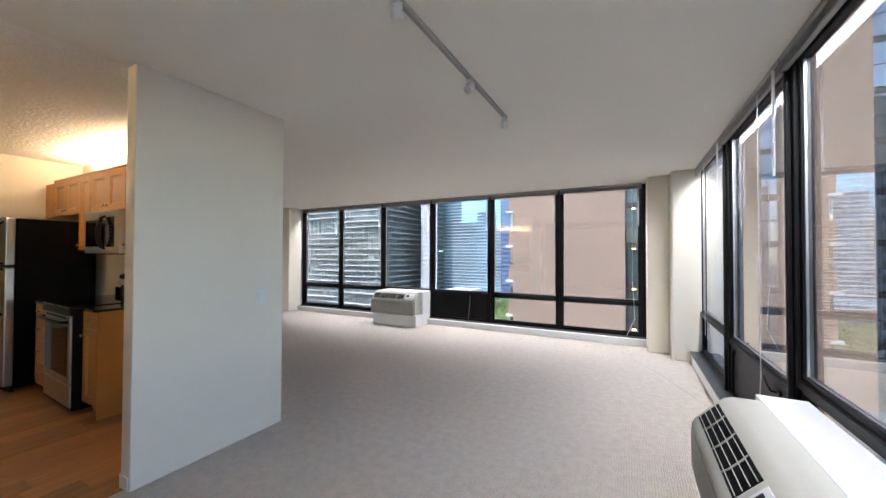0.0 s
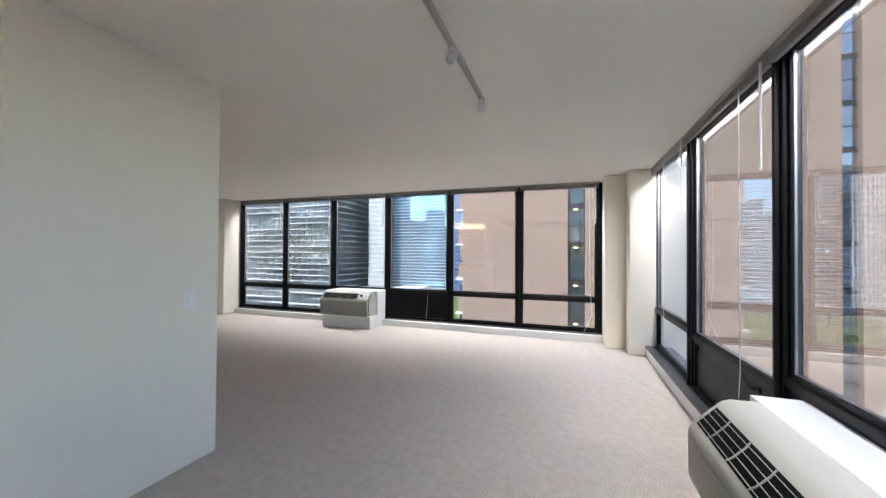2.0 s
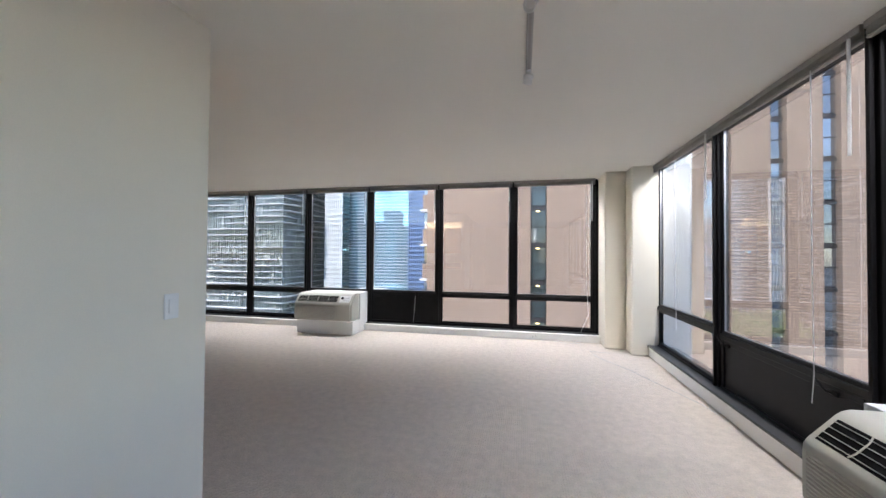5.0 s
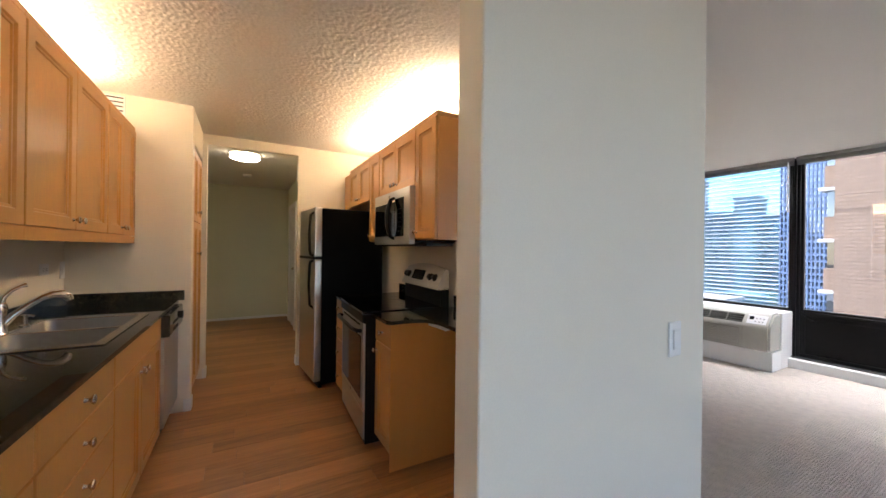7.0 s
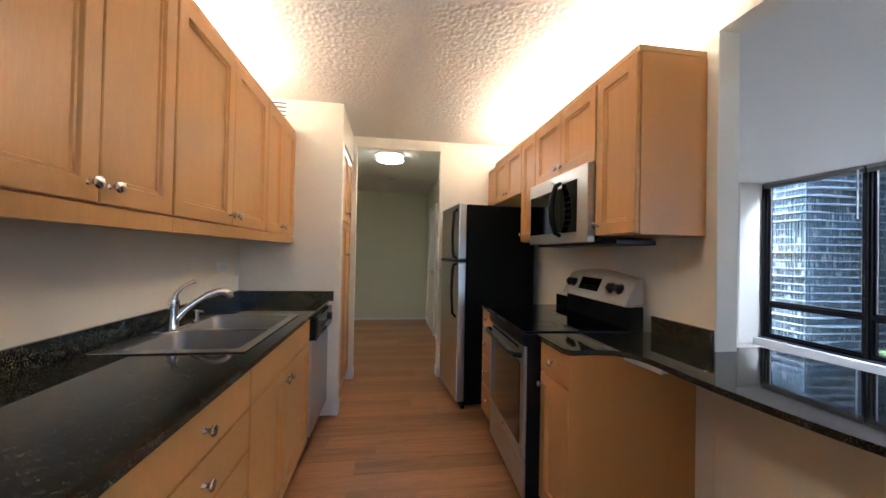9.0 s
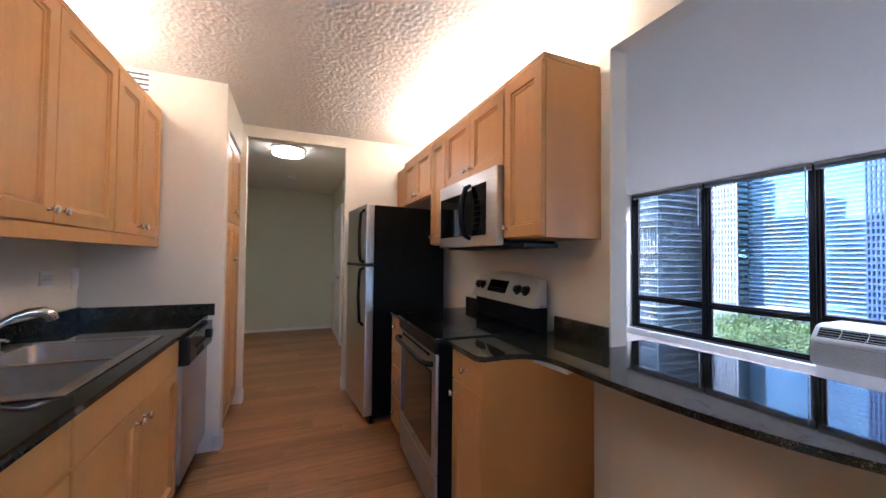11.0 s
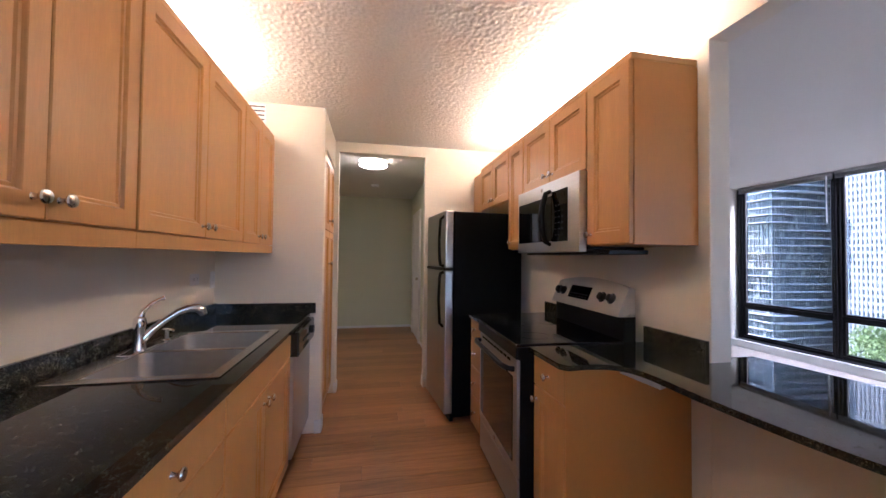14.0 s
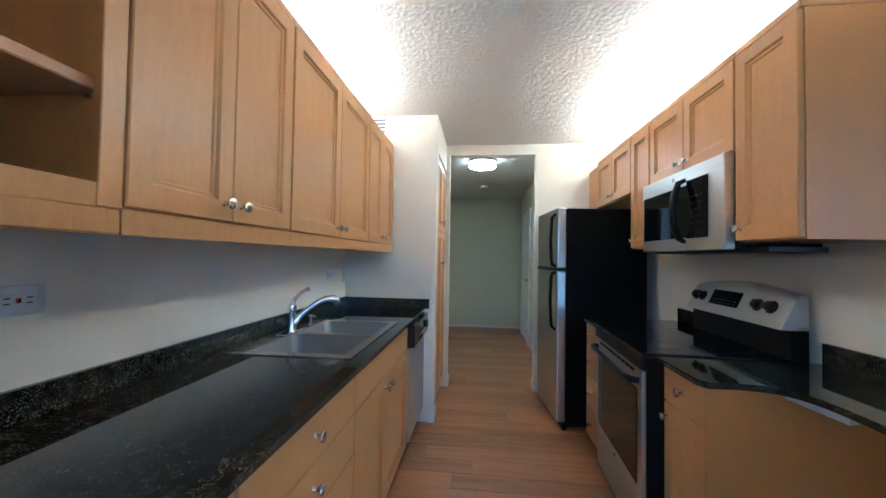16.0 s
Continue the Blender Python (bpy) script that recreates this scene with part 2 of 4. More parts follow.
M_BRICK = brick_mat("tan_brick")
M_BRICKJOINT = mat("brick_expansion_joint", (0.16, 0.12, 0.10), 0.9)
M_SPAN = mat("dark_bronze_spandrel", (0.035, 0.03, 0.03), 0.35, 0.3, var=0.2, scale=1)
M_FARGLASS = mat("reflecting_blue_glass", (0.17, 0.185, 0.20), 0.03, 0.8, var=0.5, scale=0.15, fine=0.6, bump=0.0, spec=1.0, coat=1.0, each=0.5)
M_TEAL = mat("teal_tower_glass", (0.11, 0.165, 0.16), 0.10, 0.2, var=0.45, scale=0.12, fine=0.9, bump=0.15, depth=0.05, spec=0.9, each=0.3)
M_MIRROR = mat("mirror_curtain_wall", (0.26, 0.50, 0.92), 0.03, 0.7, var=0.45, scale=0.07, fine=0.16, bump=0.10, depth=0.14, spec=1.0)
M_SLAB = mat("white_concrete", (0.72, 0.72, 0.70), 0.8, var=0.06, scale=0.4, fine=6, bump=0.05)
M_MULL = mat("grey_mullion", (0.30, 0.31, 0.31), 0.5, 0.3, var=0.1, scale=1)
M_PALE = mat("pale_concrete_tower", (0.50, 0.48, 0.45), 0.85, var=0.08, scale=0.3, fine=4, bump=0.05)
M_CURTAIN = mat("drawn_curtain", (0.42, 0.43, 0.38), 0.9, var=0.2, scale=1)
M_GRID = mat("blue_grey_tower", (0.14, 0.21, 0.36), 0.5, var=0.12, scale=0.3, fine=3, bump=0.03)
M_GROUND = mat("asphalt_and_paving", (0.11, 0.11, 0.105), 0.9, var=0.35, scale=0.05, fine=1.2, bump=0.1)
M_LAWN = mat("lawn", (0.07, 0.12, 0.035), 0.95, var=0.3, scale=0.2, fine=2, bump=0.2)
M_LEAF = mat("leaf", (0.20, 0.27, 0.08), 0.6, var=0.4, scale=0.5, fine=3, bump=0.0, each=0.2)
M_BARK = mat("bark", (0.09, 0.065, 0.045), 0.95, var=0.3, scale=2)


# ---- mesh helpers ----
def box(bm, x0, x1, y0, y1, z0, z1, r=0.0, seg=1):
    """A box between two corners, its edges rounded by r."""
    tmp = bmesh.new()
    bmesh.ops.create_cube(tmp, size=1.0, matrix=Matrix.Translation(((x0 + x1) / 2, (y0 + y1) / 2, (z0 + z1) / 2)) @ Matrix.Diagonal((abs(x1 - x0), abs(y1 - y0), abs(z1 - z0), 1)))
    if r:
        bmesh.ops.bevel(tmp, geom=tmp.edges[:], offset=r, segments=seg, affect="EDGES", profile=0.6)
    merge(bm, tmp)
    return bm


def merge(bm, tmp):
    me = bpy.data.meshes.new("tmp")
    tmp.to_mesh(me)
    tmp.free()
    bm.from_mesh(me)
    bpy.data.meshes.remove(me)


def rod(bm, p, q, r, seg=12, r2=None):
    """A round bar from p to q."""
    p, q = Vector(p), Vector(q)
    m = Matrix.Translation((p + q) / 2) @ (q - p).to_track_quat("Z", "Y").to_matrix().to_4x4()
    bmesh.ops.create_cone(bm, cap_ends=True, segments=seg, radius1=r, radius2=r if r2 is None else r2, depth=(q - p).length, matrix=m)
    return bm


def tube(bm, pts, r, seg=8):
    """A bent tube along points; r is one radius or one a point."""
    pts = [Vector(p) for p in pts]
    rs = r if isinstance(r, (list, tuple)) else [r] * len(pts)
    rings, side = [], None
    for i, p in enumerate(pts):
        d = (pts[min(i + 1, len(pts) - 1)] - pts[max(i - 1, 0)]).normalized()
        if side is None:
            side = d.orthogonal().normalized()
        side = (side - d * side.dot(d)).normalized()
        up = d.cross(side)
        rings.append([bm.verts.new(p + rs[i] * (math.cos(a) * side + math.sin(a) * up)) for a in [2 * math.pi * k / seg for k in range(seg)]])
    for a, b in zip(rings, rings[1:]):
        for k in range(seg):
            bm.faces.new((a[k], a[(k + 1) % seg], b[(k + 1) % seg], b[k]))
    bm.faces.new(rings[0][::-1])
    bm.faces.new(rings[-1])
    return bm


def lathe(bm, profile, m=None, seg=20):
    """A turned shape: (radius, height) pairs about z, then placed by m."""
    m = m or Matrix()
    rings = [[bm.verts.new(m @ Vector((r * math.cos(a), r * math.sin(a), h))) for a in [2 * math.pi * k / seg for k in range(seg)]] for r, h in profile]
    for a, b in zip(rings, rings[1:]):
        for k in range(seg):
            bm.faces.new((a[k], a[(k + 1) % seg], b[(k + 1) % seg], b[k]))
    bm.faces.new(rings[0][::-1])
    bm.faces.new(rings[-1])
    return bm


def prism(bm, outline, h, m=None, r=0.0):
    """An outline in x, y raised from 0 to h, then placed by m."""
    m = m or Matrix()
    tmp = bmesh.new()
    lo = [tmp.verts.new((x, y, 0)) for x, y in outline]
    hi = [tmp.verts.new((x, y, h)) for x, y in outline]
    tmp.faces.new(lo[::-1])
    top = tmp.faces.new(hi)
    n = len(outline)
    for i in range(n):
        tmp.faces.new((lo[i], lo[(i + 1) % n], hi[(i + 1) % n], hi[i]))
    if r:
        bmesh.ops.bevel(tmp, geom=list(top.edges), offset=r, segments=2, affect="EDGES")
    bmesh.ops.recalc_face_normals(tmp, faces=tmp.faces[:])
    bmesh.ops.transform(tmp, matrix=m, verts=tmp.verts[:])
    merge(bm, tmp)
    return bm


def part(name, bm, material, parent=None, label="", m=None, round_=False):
    """Links a bmesh as one mesh object, under a thing or a part."""
    bmesh.ops.recalc_face_normals(bm, faces=bm.faces[:])
    if round_:
        for e in bm.edges:
            if len(e.link_faces) == 2 and e.calc_face_angle(0) > radians(38):
                e.smooth = False
        for f in bm.faces:
            f.smooth = True
    me = bpy.data.meshes.new(name)
    bm.to_mesh(me)
    bm.free()
    me.materials.append(material)
    ob = new(name, me)
    ob.parent = parent
    if m is not None:
        ob.matrix_basis = m
    return tagged(ob, label)


def thing(name, m, label, category, group="", kind=""):
    """A thing's Empty at its base."""
    ob = new(name)
    ob.empty_display_size = 0.1
    ob.matrix_basis = m
    return tagged(ob, label, category, group, kind)


def B(*a, **k):
    return box(bmesh.new(), *a, **k)


def solid(name, dims, material, label, category, kind="structure", r=0.0):
    return tagged(part(name, B(*dims, r=r), material), label, category, "", kind)


# ---- plan ----
H = 2.50                     # ceiling
XR, XRC = 1.91, 1.76         # east glass, front of its curb
YF, YFC = 7.05, 6.86         # north glass, front of its curb
MX = [-6.17, -4.955, -3.722, -2.492, -1.235, 0.0, 1.245]
MY = [6.34, 4.83, 3.33, 1.83, 0.33, -1.17]
BAR = 0.635                  # height of the transom
XW0, XW1, YW0, YW1 = -1.60, -1.49, 1.70, 2.71   # kitchen end wall
YB = 0.09                   # kitchen's south wall
YN = 2.605                   # kitchen's north wall
XP = -4.365                  # pantry end wall
XD = -5.18                   # hall doorway

# ---- floors and ceilings ----
solid("floor", (XW1 - 0.06, 2.0, -3.1, 7.15, -0.12, 0.0), M_CARPET, "beige looped wall-to-wall carpet", "carpet")
solid("floor_west", (-6.9, XW1 - 0.06, 2.66, 7.15, -0.12, 0.0), M_CARPET, "beige looped wall-to-wall carpet", "carpet")
floor_k = solid("floor_kitchen", (-8.6, XW1 - 0.06, -0.75, 2.66, -0.12, -0.006), M_JOINT, "brown wood-look plank flooring", "floor")
solid("ceiling", (XW0, 1.945, -3.1, 7.085, H, H + 0.15), M_CEIL, "smooth off-white painted ceiling", "ceiling")
solid("ceiling_west", (-6.9, XW0, YN + 0.05, 7.085, H, H + 0.15), M_CEIL, "smooth off-white painted ceiling", "ceiling")


def popcorn_ceiling(x0, x1, y0, y1, z, pitch=0.0072):
    """A slab whose underside is a fine sheet of sprayed plaster lumps."""
    rng = np.random.default_rng(4)
    nx, ny = int((x1 - x0) / pitch), int((y1 - y0) / pitch)
    lump = rng.random((nx, ny)) ** 2
    near = (np.roll(lump, 1, 0) + np.roll(lump, -1, 0) + np.roll(lump, 1, 1) + np.roll(lump, -1, 1)) / 4
    h = 0.0048 * (0.72 * lump + 0.5 * near)
    gx, gy = np.meshgrid(np.linspace(x0, x1, nx), np.linspace(y0, y1, ny), indexing="ij")
    gx = gx + rng.uniform(-0.3, 0.3, gx.shape) * pitch
    gy = gy + rng.uniform(-0.3, 0.3, gy.shape) * pitch
    verts = np.stack((gx, gy, z - h), -1).reshape(-1, 3)
    i, k = np.meshgrid(np.arange(nx - 1), np.arange(ny - 1), indexing="ij")
    a = (i * ny + k).reshape(-1)
    quads = np.stack((a, a + 1, a + ny + 1, a + ny), -1)
    base = len(verts)
    top = [(x, y, zz) for zz in (z + 0.004, z + 0.15) for x, y in ((x0, y0), (x1, y0), (x1, y1), (x0, y1))]
    box_faces = [(0, 3, 2, 1), (4, 5, 6, 7), (0, 1, 5, 4), (1, 2, 6, 5), (2, 3, 7, 6), (3, 0, 4, 7)]
    me = bpy.data.meshes.new("ceiling_kitchen")
    me.from_pydata(verts.tolist() + top, [], quads.tolist() + [tuple(base + v for v in f) for f in box_faces])
    me.polygons.foreach_set("use_smooth", [True] * len(quads) + [False] * 6)
    me.materials.append(M_POP)
    return tagged(new("ceiling_kitchen", me), "white popcorn-textured kitchen ceiling", "ceiling", "", "structure")


popcorn_ceiling(XD - 0.05, XW0, -0.05, YN + 0.05, H)
solid("ceiling_hall", (-8.6, XD - 0.05, -0.75, YN + 0.05, H - 0.02, H + 0.15), M_CEIL, "plain painted hall ceiling", "ceiling")


# ---- walls ----
def wall(name, dims, label="cream painted plaster wall", r=0.0):
    return solid(name, dims, M_WALL, label, "wall", r=r)


wall("wall_kitchen_end", (XW0, XW1, YW0, YW1, 0, H), "cream painted end wall of the kitchen with a switch", r=0.004)
wall("wall_kitchen_north", (-8.6, -2.736, YN, YW1, 0, H), r=0.003)
wall("wall_above_pass", (-2.736, XW0, YN, YW1, 2.285, H), "painted header over the kitchen pass-through")
wall("wall_below_pass", (-2.736, XW0, YN, YW1, 0, 0.88), "painted half wall under the kitchen bar")
wall("wall_kitchen_south", (XP - 0.11, XW0, YB - 0.1, YB, 0, H))
wall("wall_pantry_end", (XP - 0.10, XP, YB, 0.845, 0, H), r=0.004)
wall("wall_dining_west", (XW0, XW1, -3.0, 0.895, 0, H), r=0.004)
wall("wall_door_south", (XD - 0.10, XD, -0.65, 0.88, 0, H))
wall("wall_door_north", (XD - 0.10, XD, 1.752, YN, 0, H))
wall("wall_door_header", (XD - 0.10, XD, 0.88, 1.752, 2.393, H), "painted header over the hall opening")
wall("wall_pantry_back", (XD - 0.10, XP - 0.10, 0.0, 0.1, 0, H))
solid("wall_hall_west", (-8.55, -8.43, -0.65, YN, 0, H), M_HALL, "pale yellow-green painted hall wall", "wall")
solid("wall_hall_north", (-8.43, XD - 0.10, 1.97, 2.07, 0, H), M_HALL, "pale yellow-green painted hall wall", "wall")
solid("wall_hall_south", (-8.43, XD, -0.75, -0.65, 0, H), M_HALL, "pale yellow-green painted hall wall", "wall")
wall("wall_living_west", (-6.85, -6.70, YW1, 7.1, 0, H))
wall("wall_south", (XW1, 1.95, -3.1, -3.0, 0, H))
wall("wall_east", (1.85, 2.0, -3.0, -1.17, 0, H))

# columns in the corners
wall("column_north_east", (1.285, 1.56, 6.57, 7.10, 0, H), "cream painted corner column", r=0.012)
wall("column_east", (1.56, 1.96, 6.29, 7.10, 0, H), "cream painted corner column, stepped forward", r=0.012)
wall("column_north_west", (-6.50, -6.215, 6.60, 7.10, 0, H), "cream painted corner column", r=0.012)
wall("column_west", (-6.72, -6.50, 6.30, 7.10, 0, H), "cream painted corner column, stepped forward", r=0.012)

# white curbs under the windows, with a thin sill on top
def curb(name, dims, sill):
    c = tagged(part(name, B(*dims, r=0.004), M_WHITE), "white painted curb under the window wall", "curb", "", "structure")
    part("sill", B(*sill, r=0.003), M_SILL, c, "dark grey metal sill")
    return c


curb("baseboard_north", (-6.21, 1.285, YFC, 7.10, 0, 0.105), (-6.21, 1.285, YFC + 0.09, 7.06, 0.105, 0.122))
curb("baseboard_east", (XRC, 1.96, -1.17, 6.29, 0, 0.125), (XRC - 0.012, 1.93, -1.17, 6.29, 0.125, 0.145))

# skirtings in the kitchen
def skirting(name, dims):
    return solid(name, dims, M_WHITE, "white rubber skirting", "skirting", r=0.003)


skirting("baseboard_pantry", (XP - 0.104, XP + 0.008, 0.80, 0.853, 0, 0.10))
skirting("baseboard_door_south", (XD - 0.108, XD + 0.008, 0.855, 0.888, 0, 0.10))
skirting("baseboard_door_north", (XD - 0.108, XD + 0.008, 1.744, 1.83, 0, 0.10))
skirting("baseboard_hall", (-8.43, -8.42, -0.65, 1.97, 0, 0.045))
skirting("baseboard_hall_north", (-8.42, XD - 0.108, 1.96, 1.97, 0, 0.045))
skirting("trim_kitchen_end", (XW0 - 0.006, XW1 - 0.02, YW0 - 0.006, YW0 + 0.01, 0, 0.08))

# a door casing in the hall's north wall
casing = thing("door_1", pose(-7.5, 1.955, 0), "white painted door and casing in the hall wall", "door", kind="structure")
part("door_leaf", B(-0.40, 0.40, -0.004, 0.012, 0.01, 2.03, r=0.003), M_WHITE, casing)
for a, b, c, d in ((-0.47, -0.40, 0, 2.03), (0.40, 0.47, 0, 2.03), (-0.47, 0.47, 2.03, 2.10)):
    part("casing", B(a, b, -0.02, 0.013, c, d, r=0.004), M_WHITE, casing)
part("door_handle", rod(bmesh.new(), (0.34, -0.05, 1.0), (0.34, 0.0, 1.0), 0.025), M_NICKEL, casing, "round nickel knob")


# ---- window walls ----
def window(name, m, w, top, low, panel, label):
    """One bay in local x (0 to w), z; y = 0 is the glass, the room lies at y < 0. low: transom height; panel: a dark panel below it."""
    wd = thing(name, m, label, "window", "black-framed windows of the corner room", "structure")
    f0, f1, z0 = -0.045, 0.03, 0.105
    g = 0.045

    def ring(nm, a, b, c, d, t=0.026, y0=-0.028, y1=0.02, parent=wd):
        bm = bmesh.new()
        box(bm, a, a + t, y0, y1, c, d, r=0.003)
        box(bm, b - t, b, y0, y1, c, d, r=0.003)
        box(bm, a + t, b - t, y0, y1, c, c + t, r=0.003)
        box(bm, a + t, b - t, y0, y1, d - t, d, r=0.003)
        return part(nm, bm, M_FRAME, parent)

    part("transom", B(0.04, w - 0.04, f0, f1, low - g / 2, low + g / 2, r=0.004), M_FRAME, wd)
    part("head", B(0.04, w - 0.04, f0, f1, top - 0.03, top, r=0.004), M_FRAME, wd)
    part("bottom_rail", B(0.04, w - 0.04, f0, f1, z0 + 0.018, z0 + 0.055, r=0.004), M_FRAME, wd)
    a = ring("upper_sash", 0.04, w - 0.04, low + g / 2, top - 0.03)
    p = part("pane", B(0.05, w - 0.05, -0.003, 0.003, low + g / 2 + 0.01, top - 0.04), M_WINDOW, a, "tinted window glass")
    p.visible_shadow = False
    for bx in (0.066, w - 0.074):
        part("glazing_bead", B(bx, bx + 0.008, -0.016, -0.004, low + g / 2 + 0.026, top - 0.056), M_BEAD, a, "bare aluminium glazing bead")
    part("glazing_bead", B(0.074, w - 0.074, -0.012, -0.004, low + g / 2 + 0.026, low + g / 2 + 0.032), M_BEAD, a, "bare aluminium glazing bead")
    if panel:
        pn = part("panel", B(0.04, w - 0.04, -0.02, 0.02, z0 + 0.055, low - g / 2, r=0.004), M_FRAME, wd, "black metal hopper panel")
        part("panel_frame", B(0.04, 0.085, -0.034, -0.018, z0 + 0.055, low - g / 2, r=0.003), M_FRAME, pn)
        part("panel_frame", B(w - 0.085, w - 0.04, -0.034, -0.018, z0 + 0.055, low - g / 2, r=0.003), M_FRAME, pn)
        part("panel_frame", B(0.085, w - 0.085, -0.034, -0.018, low - g / 2 - 0.04, low - g / 2, r=0.003), M_FRAME, pn)
        for hx in (0.12, w - 0.30):
            h = bmesh.new()
            box(h, hx, hx + 0.07, -0.046, -0.030, low - 0.075, low - 0.045, r=0.004)
            tube(h, [(hx + 0.03, -0.045, low - 0.06), (hx + 0.03, -0.075, low - 0.055), (hx - 0.01, -0.085, low - 0.02), (hx - 0.05, -0.085, low + 0.01)], 0.006)
            part("latch", h, M_FRAME, pn, "black metal hopper latch", round_=True)
    else:
        a = ring("lower_sash", 0.04, w - 0.04, z0 + 0.055, low - g / 2)
        p = part("pane", B(0.05, w - 0.05, -0.003, 0.003, z0 + 0.065, low - g / 2 - 0.01), M_WINDOW, a, "tinted window glass")
        p.visible_shadow = False
    return wd


def mullion(m, top):
    mu = thing("mullion_trim", m, "black metal window mullion", "mullion", "black mullions of the window walls", "structure")
    bm = B(-0.04, 0.04, -0.05, 0.035, 0.122, top, r=0.004)
    part("post", bm, M_FRAME, mu)
    part("nib", B(-0.012, 0.012, -0.075, -0.049, 0.122, top, r=0.003), M_FRAME, mu)
    return mu


def blind(m, w):
    """A raised venetian blind: head rail, stacked slats, bottom rail, wand and cord."""
    b = thing("venetian_blind", m, "grey venetian blind drawn fully up under the ceiling", "blind", "raised blinds of the window walls")
    part("head_rail", B(0.01, w - 0.01, -0.095, -0.055, -0.042, -0.002, r=0.003), M_BLIND, b)
    bm = bmesh.new()
    for k in range(9):
        z = -0.046 - 0.0036 * k
        box(bm, 0.015, w - 0.015, -0.089 + 0.0008 * (k % 3), -0.062 + 0.0008 * (k % 3), z - 0.0012, z)
    part("slats", bm, M_BLIND, b, "stack of thin metal slats")
    part("bottom_rail", B(0.015, w - 0.015, -0.089, -0.063, -0.094, -0.080, r=0.003), M_BLIND, b)
    part("wand", rod(bmesh.new(), (w - 0.06, -0.104, -0.05), (w - 0.06, -0.104, -0.66), 0.008, 8), M_WAND, b, "clear plastic tilt wand")
    return b


north_top = 2.485
for i in range(6):
    w = MX[i + 1] - MX[i]
    window("window_%d" % (i + 1), pose(MX[i], YF, 0), w, north_top, BAR, i == 3, "black-framed window bay with a transom, city view")
    blind(pose(MX[i], YF, H - 0.002), w)
for x in MX:
    mullion(pose(x, YF, 0), north_top)
for i in range(5):
    w = MY[i] - MY[i + 1]
    window("window_%d" % (i + 7), pose(XR, MY[i], 0, 0, 0, -90), w, north_top, (BAR, 0.60, 0.69, 0.69, 0.69)[i], i == 1, "black-framed window bay with a transom, facing a brick tower")
    blind(pose(XR, MY[i], H - 0.002, 0, 0, -90), w)
for y in MY:
    mullion(pose(XR, y, 0, 0, 0, -90), north_top)


def cord(pts, r=0.003):
    c = part("blind_cord", tube(bmesh.new(), pts, r, 6), M_WAND, round_=True)
    return tagged(c, "thin white blind pull cord hanging down", "cord", "blind cords")


cord([(1.79, 3.62, 2.40), (1.79, 3.62, 1.4), (1.795, 3.62, 0.62), (1.79, 3.63, 0.46)])
cord([(1.80, 5.55, 2.40), (1.80, 5.55, 1.2), (1.80, 5.53, 0.5)])
cord([(1.10, 6.94, 2.40), (1.10, 6.94, 1.0), (1.13, 6.94, 0.4), (1.02, 6.93, 0.14)])
cord([(-1.62, 6.945, 0.60), (-1.63, 6.94, 0.4), (-1.65, 6.93, 0.16)])

# a white cable on the carpet
cable = part("floor_cable", tube(bmesh.new(), [(1.30, 6.30, 0.004), (1.05, 6.35, 0.004), (1.10, 6.05, 0.004), (1.35, 5.6, 0.004), (1.50, 5.2, 0.004), (1.70, 4.7, 0.004), (1.745, 4.4, 0.004)], 0.003, 6), M_WAND, round_=True)
tagged(cable, "thin white cable lying loose on the carpet", "cable", "loose cables")
cable = part("floor_cable", tube(bmesh.new(), [(0.55, 6.86, 0.06), (0.62, 6.80, 0.01), (0.75, 6.74, 0.004), (0.92, 6.79, 0.004), (1.02, 6.72, 0.004)], 0.003, 6), M_WAND, round_=True)
tagged(cable, "thin white cable lying loose on the carpet", "cable", "loose cables")


# ---- wall-mounted bits ----
def switch_plate(m, label, kind_="rocker"):
    s = thing("light_switch" if kind_ == "rocker" else "wall_outlet", m, label, "switch" if kind_ == "rocker" else "outlet")
    part("plate", B(-0.037, 0.037, -0.006, 0.0, -0.06, 0.06, r=0.003), M_WHITE, s)
    if kind_ == "rocker":
        part("rocker", B(-0.017, 0.017, -0.011, -0.005, -0.034, 0.034, r=0.002), M_WHITE, s)
    else:
        for z in (-0.022, 0.022):
            bm = B(-0.017, 0.017, -0.009, -0.005, z - 0.015, z + 0.015, r=0.002)
            rec = part("receptacle", bm, M_WHITE, s)
            bm = B(-0.008, -0.005, -0.0105, -0.0085, z - 0.005, z + 0.006)
            box(bm, 0.005, 0.008, -0.0105, -0.0085, z - 0.005, z + 0.006)
            part("slot", bm, M_BLACK, rec)
        if kind_ == "gfci":
            part("button", B(-0.006, 0.006, -0.0105, -0.0085, -0.004, 0.0), M_RED, s)
            part("button", B(-0.006, 0.006, -0.0105, -0.0085, 0.001, 0.005), M_BLACK, s)
    return s


switch_plate(pose(XW1, 2.513, 1.05, 0, 0, 90), "white rocker light switch on the end wall")
switch_plate(pose(-2.235, YB, 1.207, 0, 90, 180), "white outlet with red test button above the worktop", "gfci")
switch_plate(pose(-4.064, YB, 1.185, 0, 90, 180), "white outlet above the sink", "outlet")
switch_plate(pose(-4.332, YB, 1.167, 0, 0, 180), "white wall switch beside the sink")
switch_plate(pose(0.33, YFC, 0.055, 0, 90, 0), "white outlet set in the window curb", "outlet")

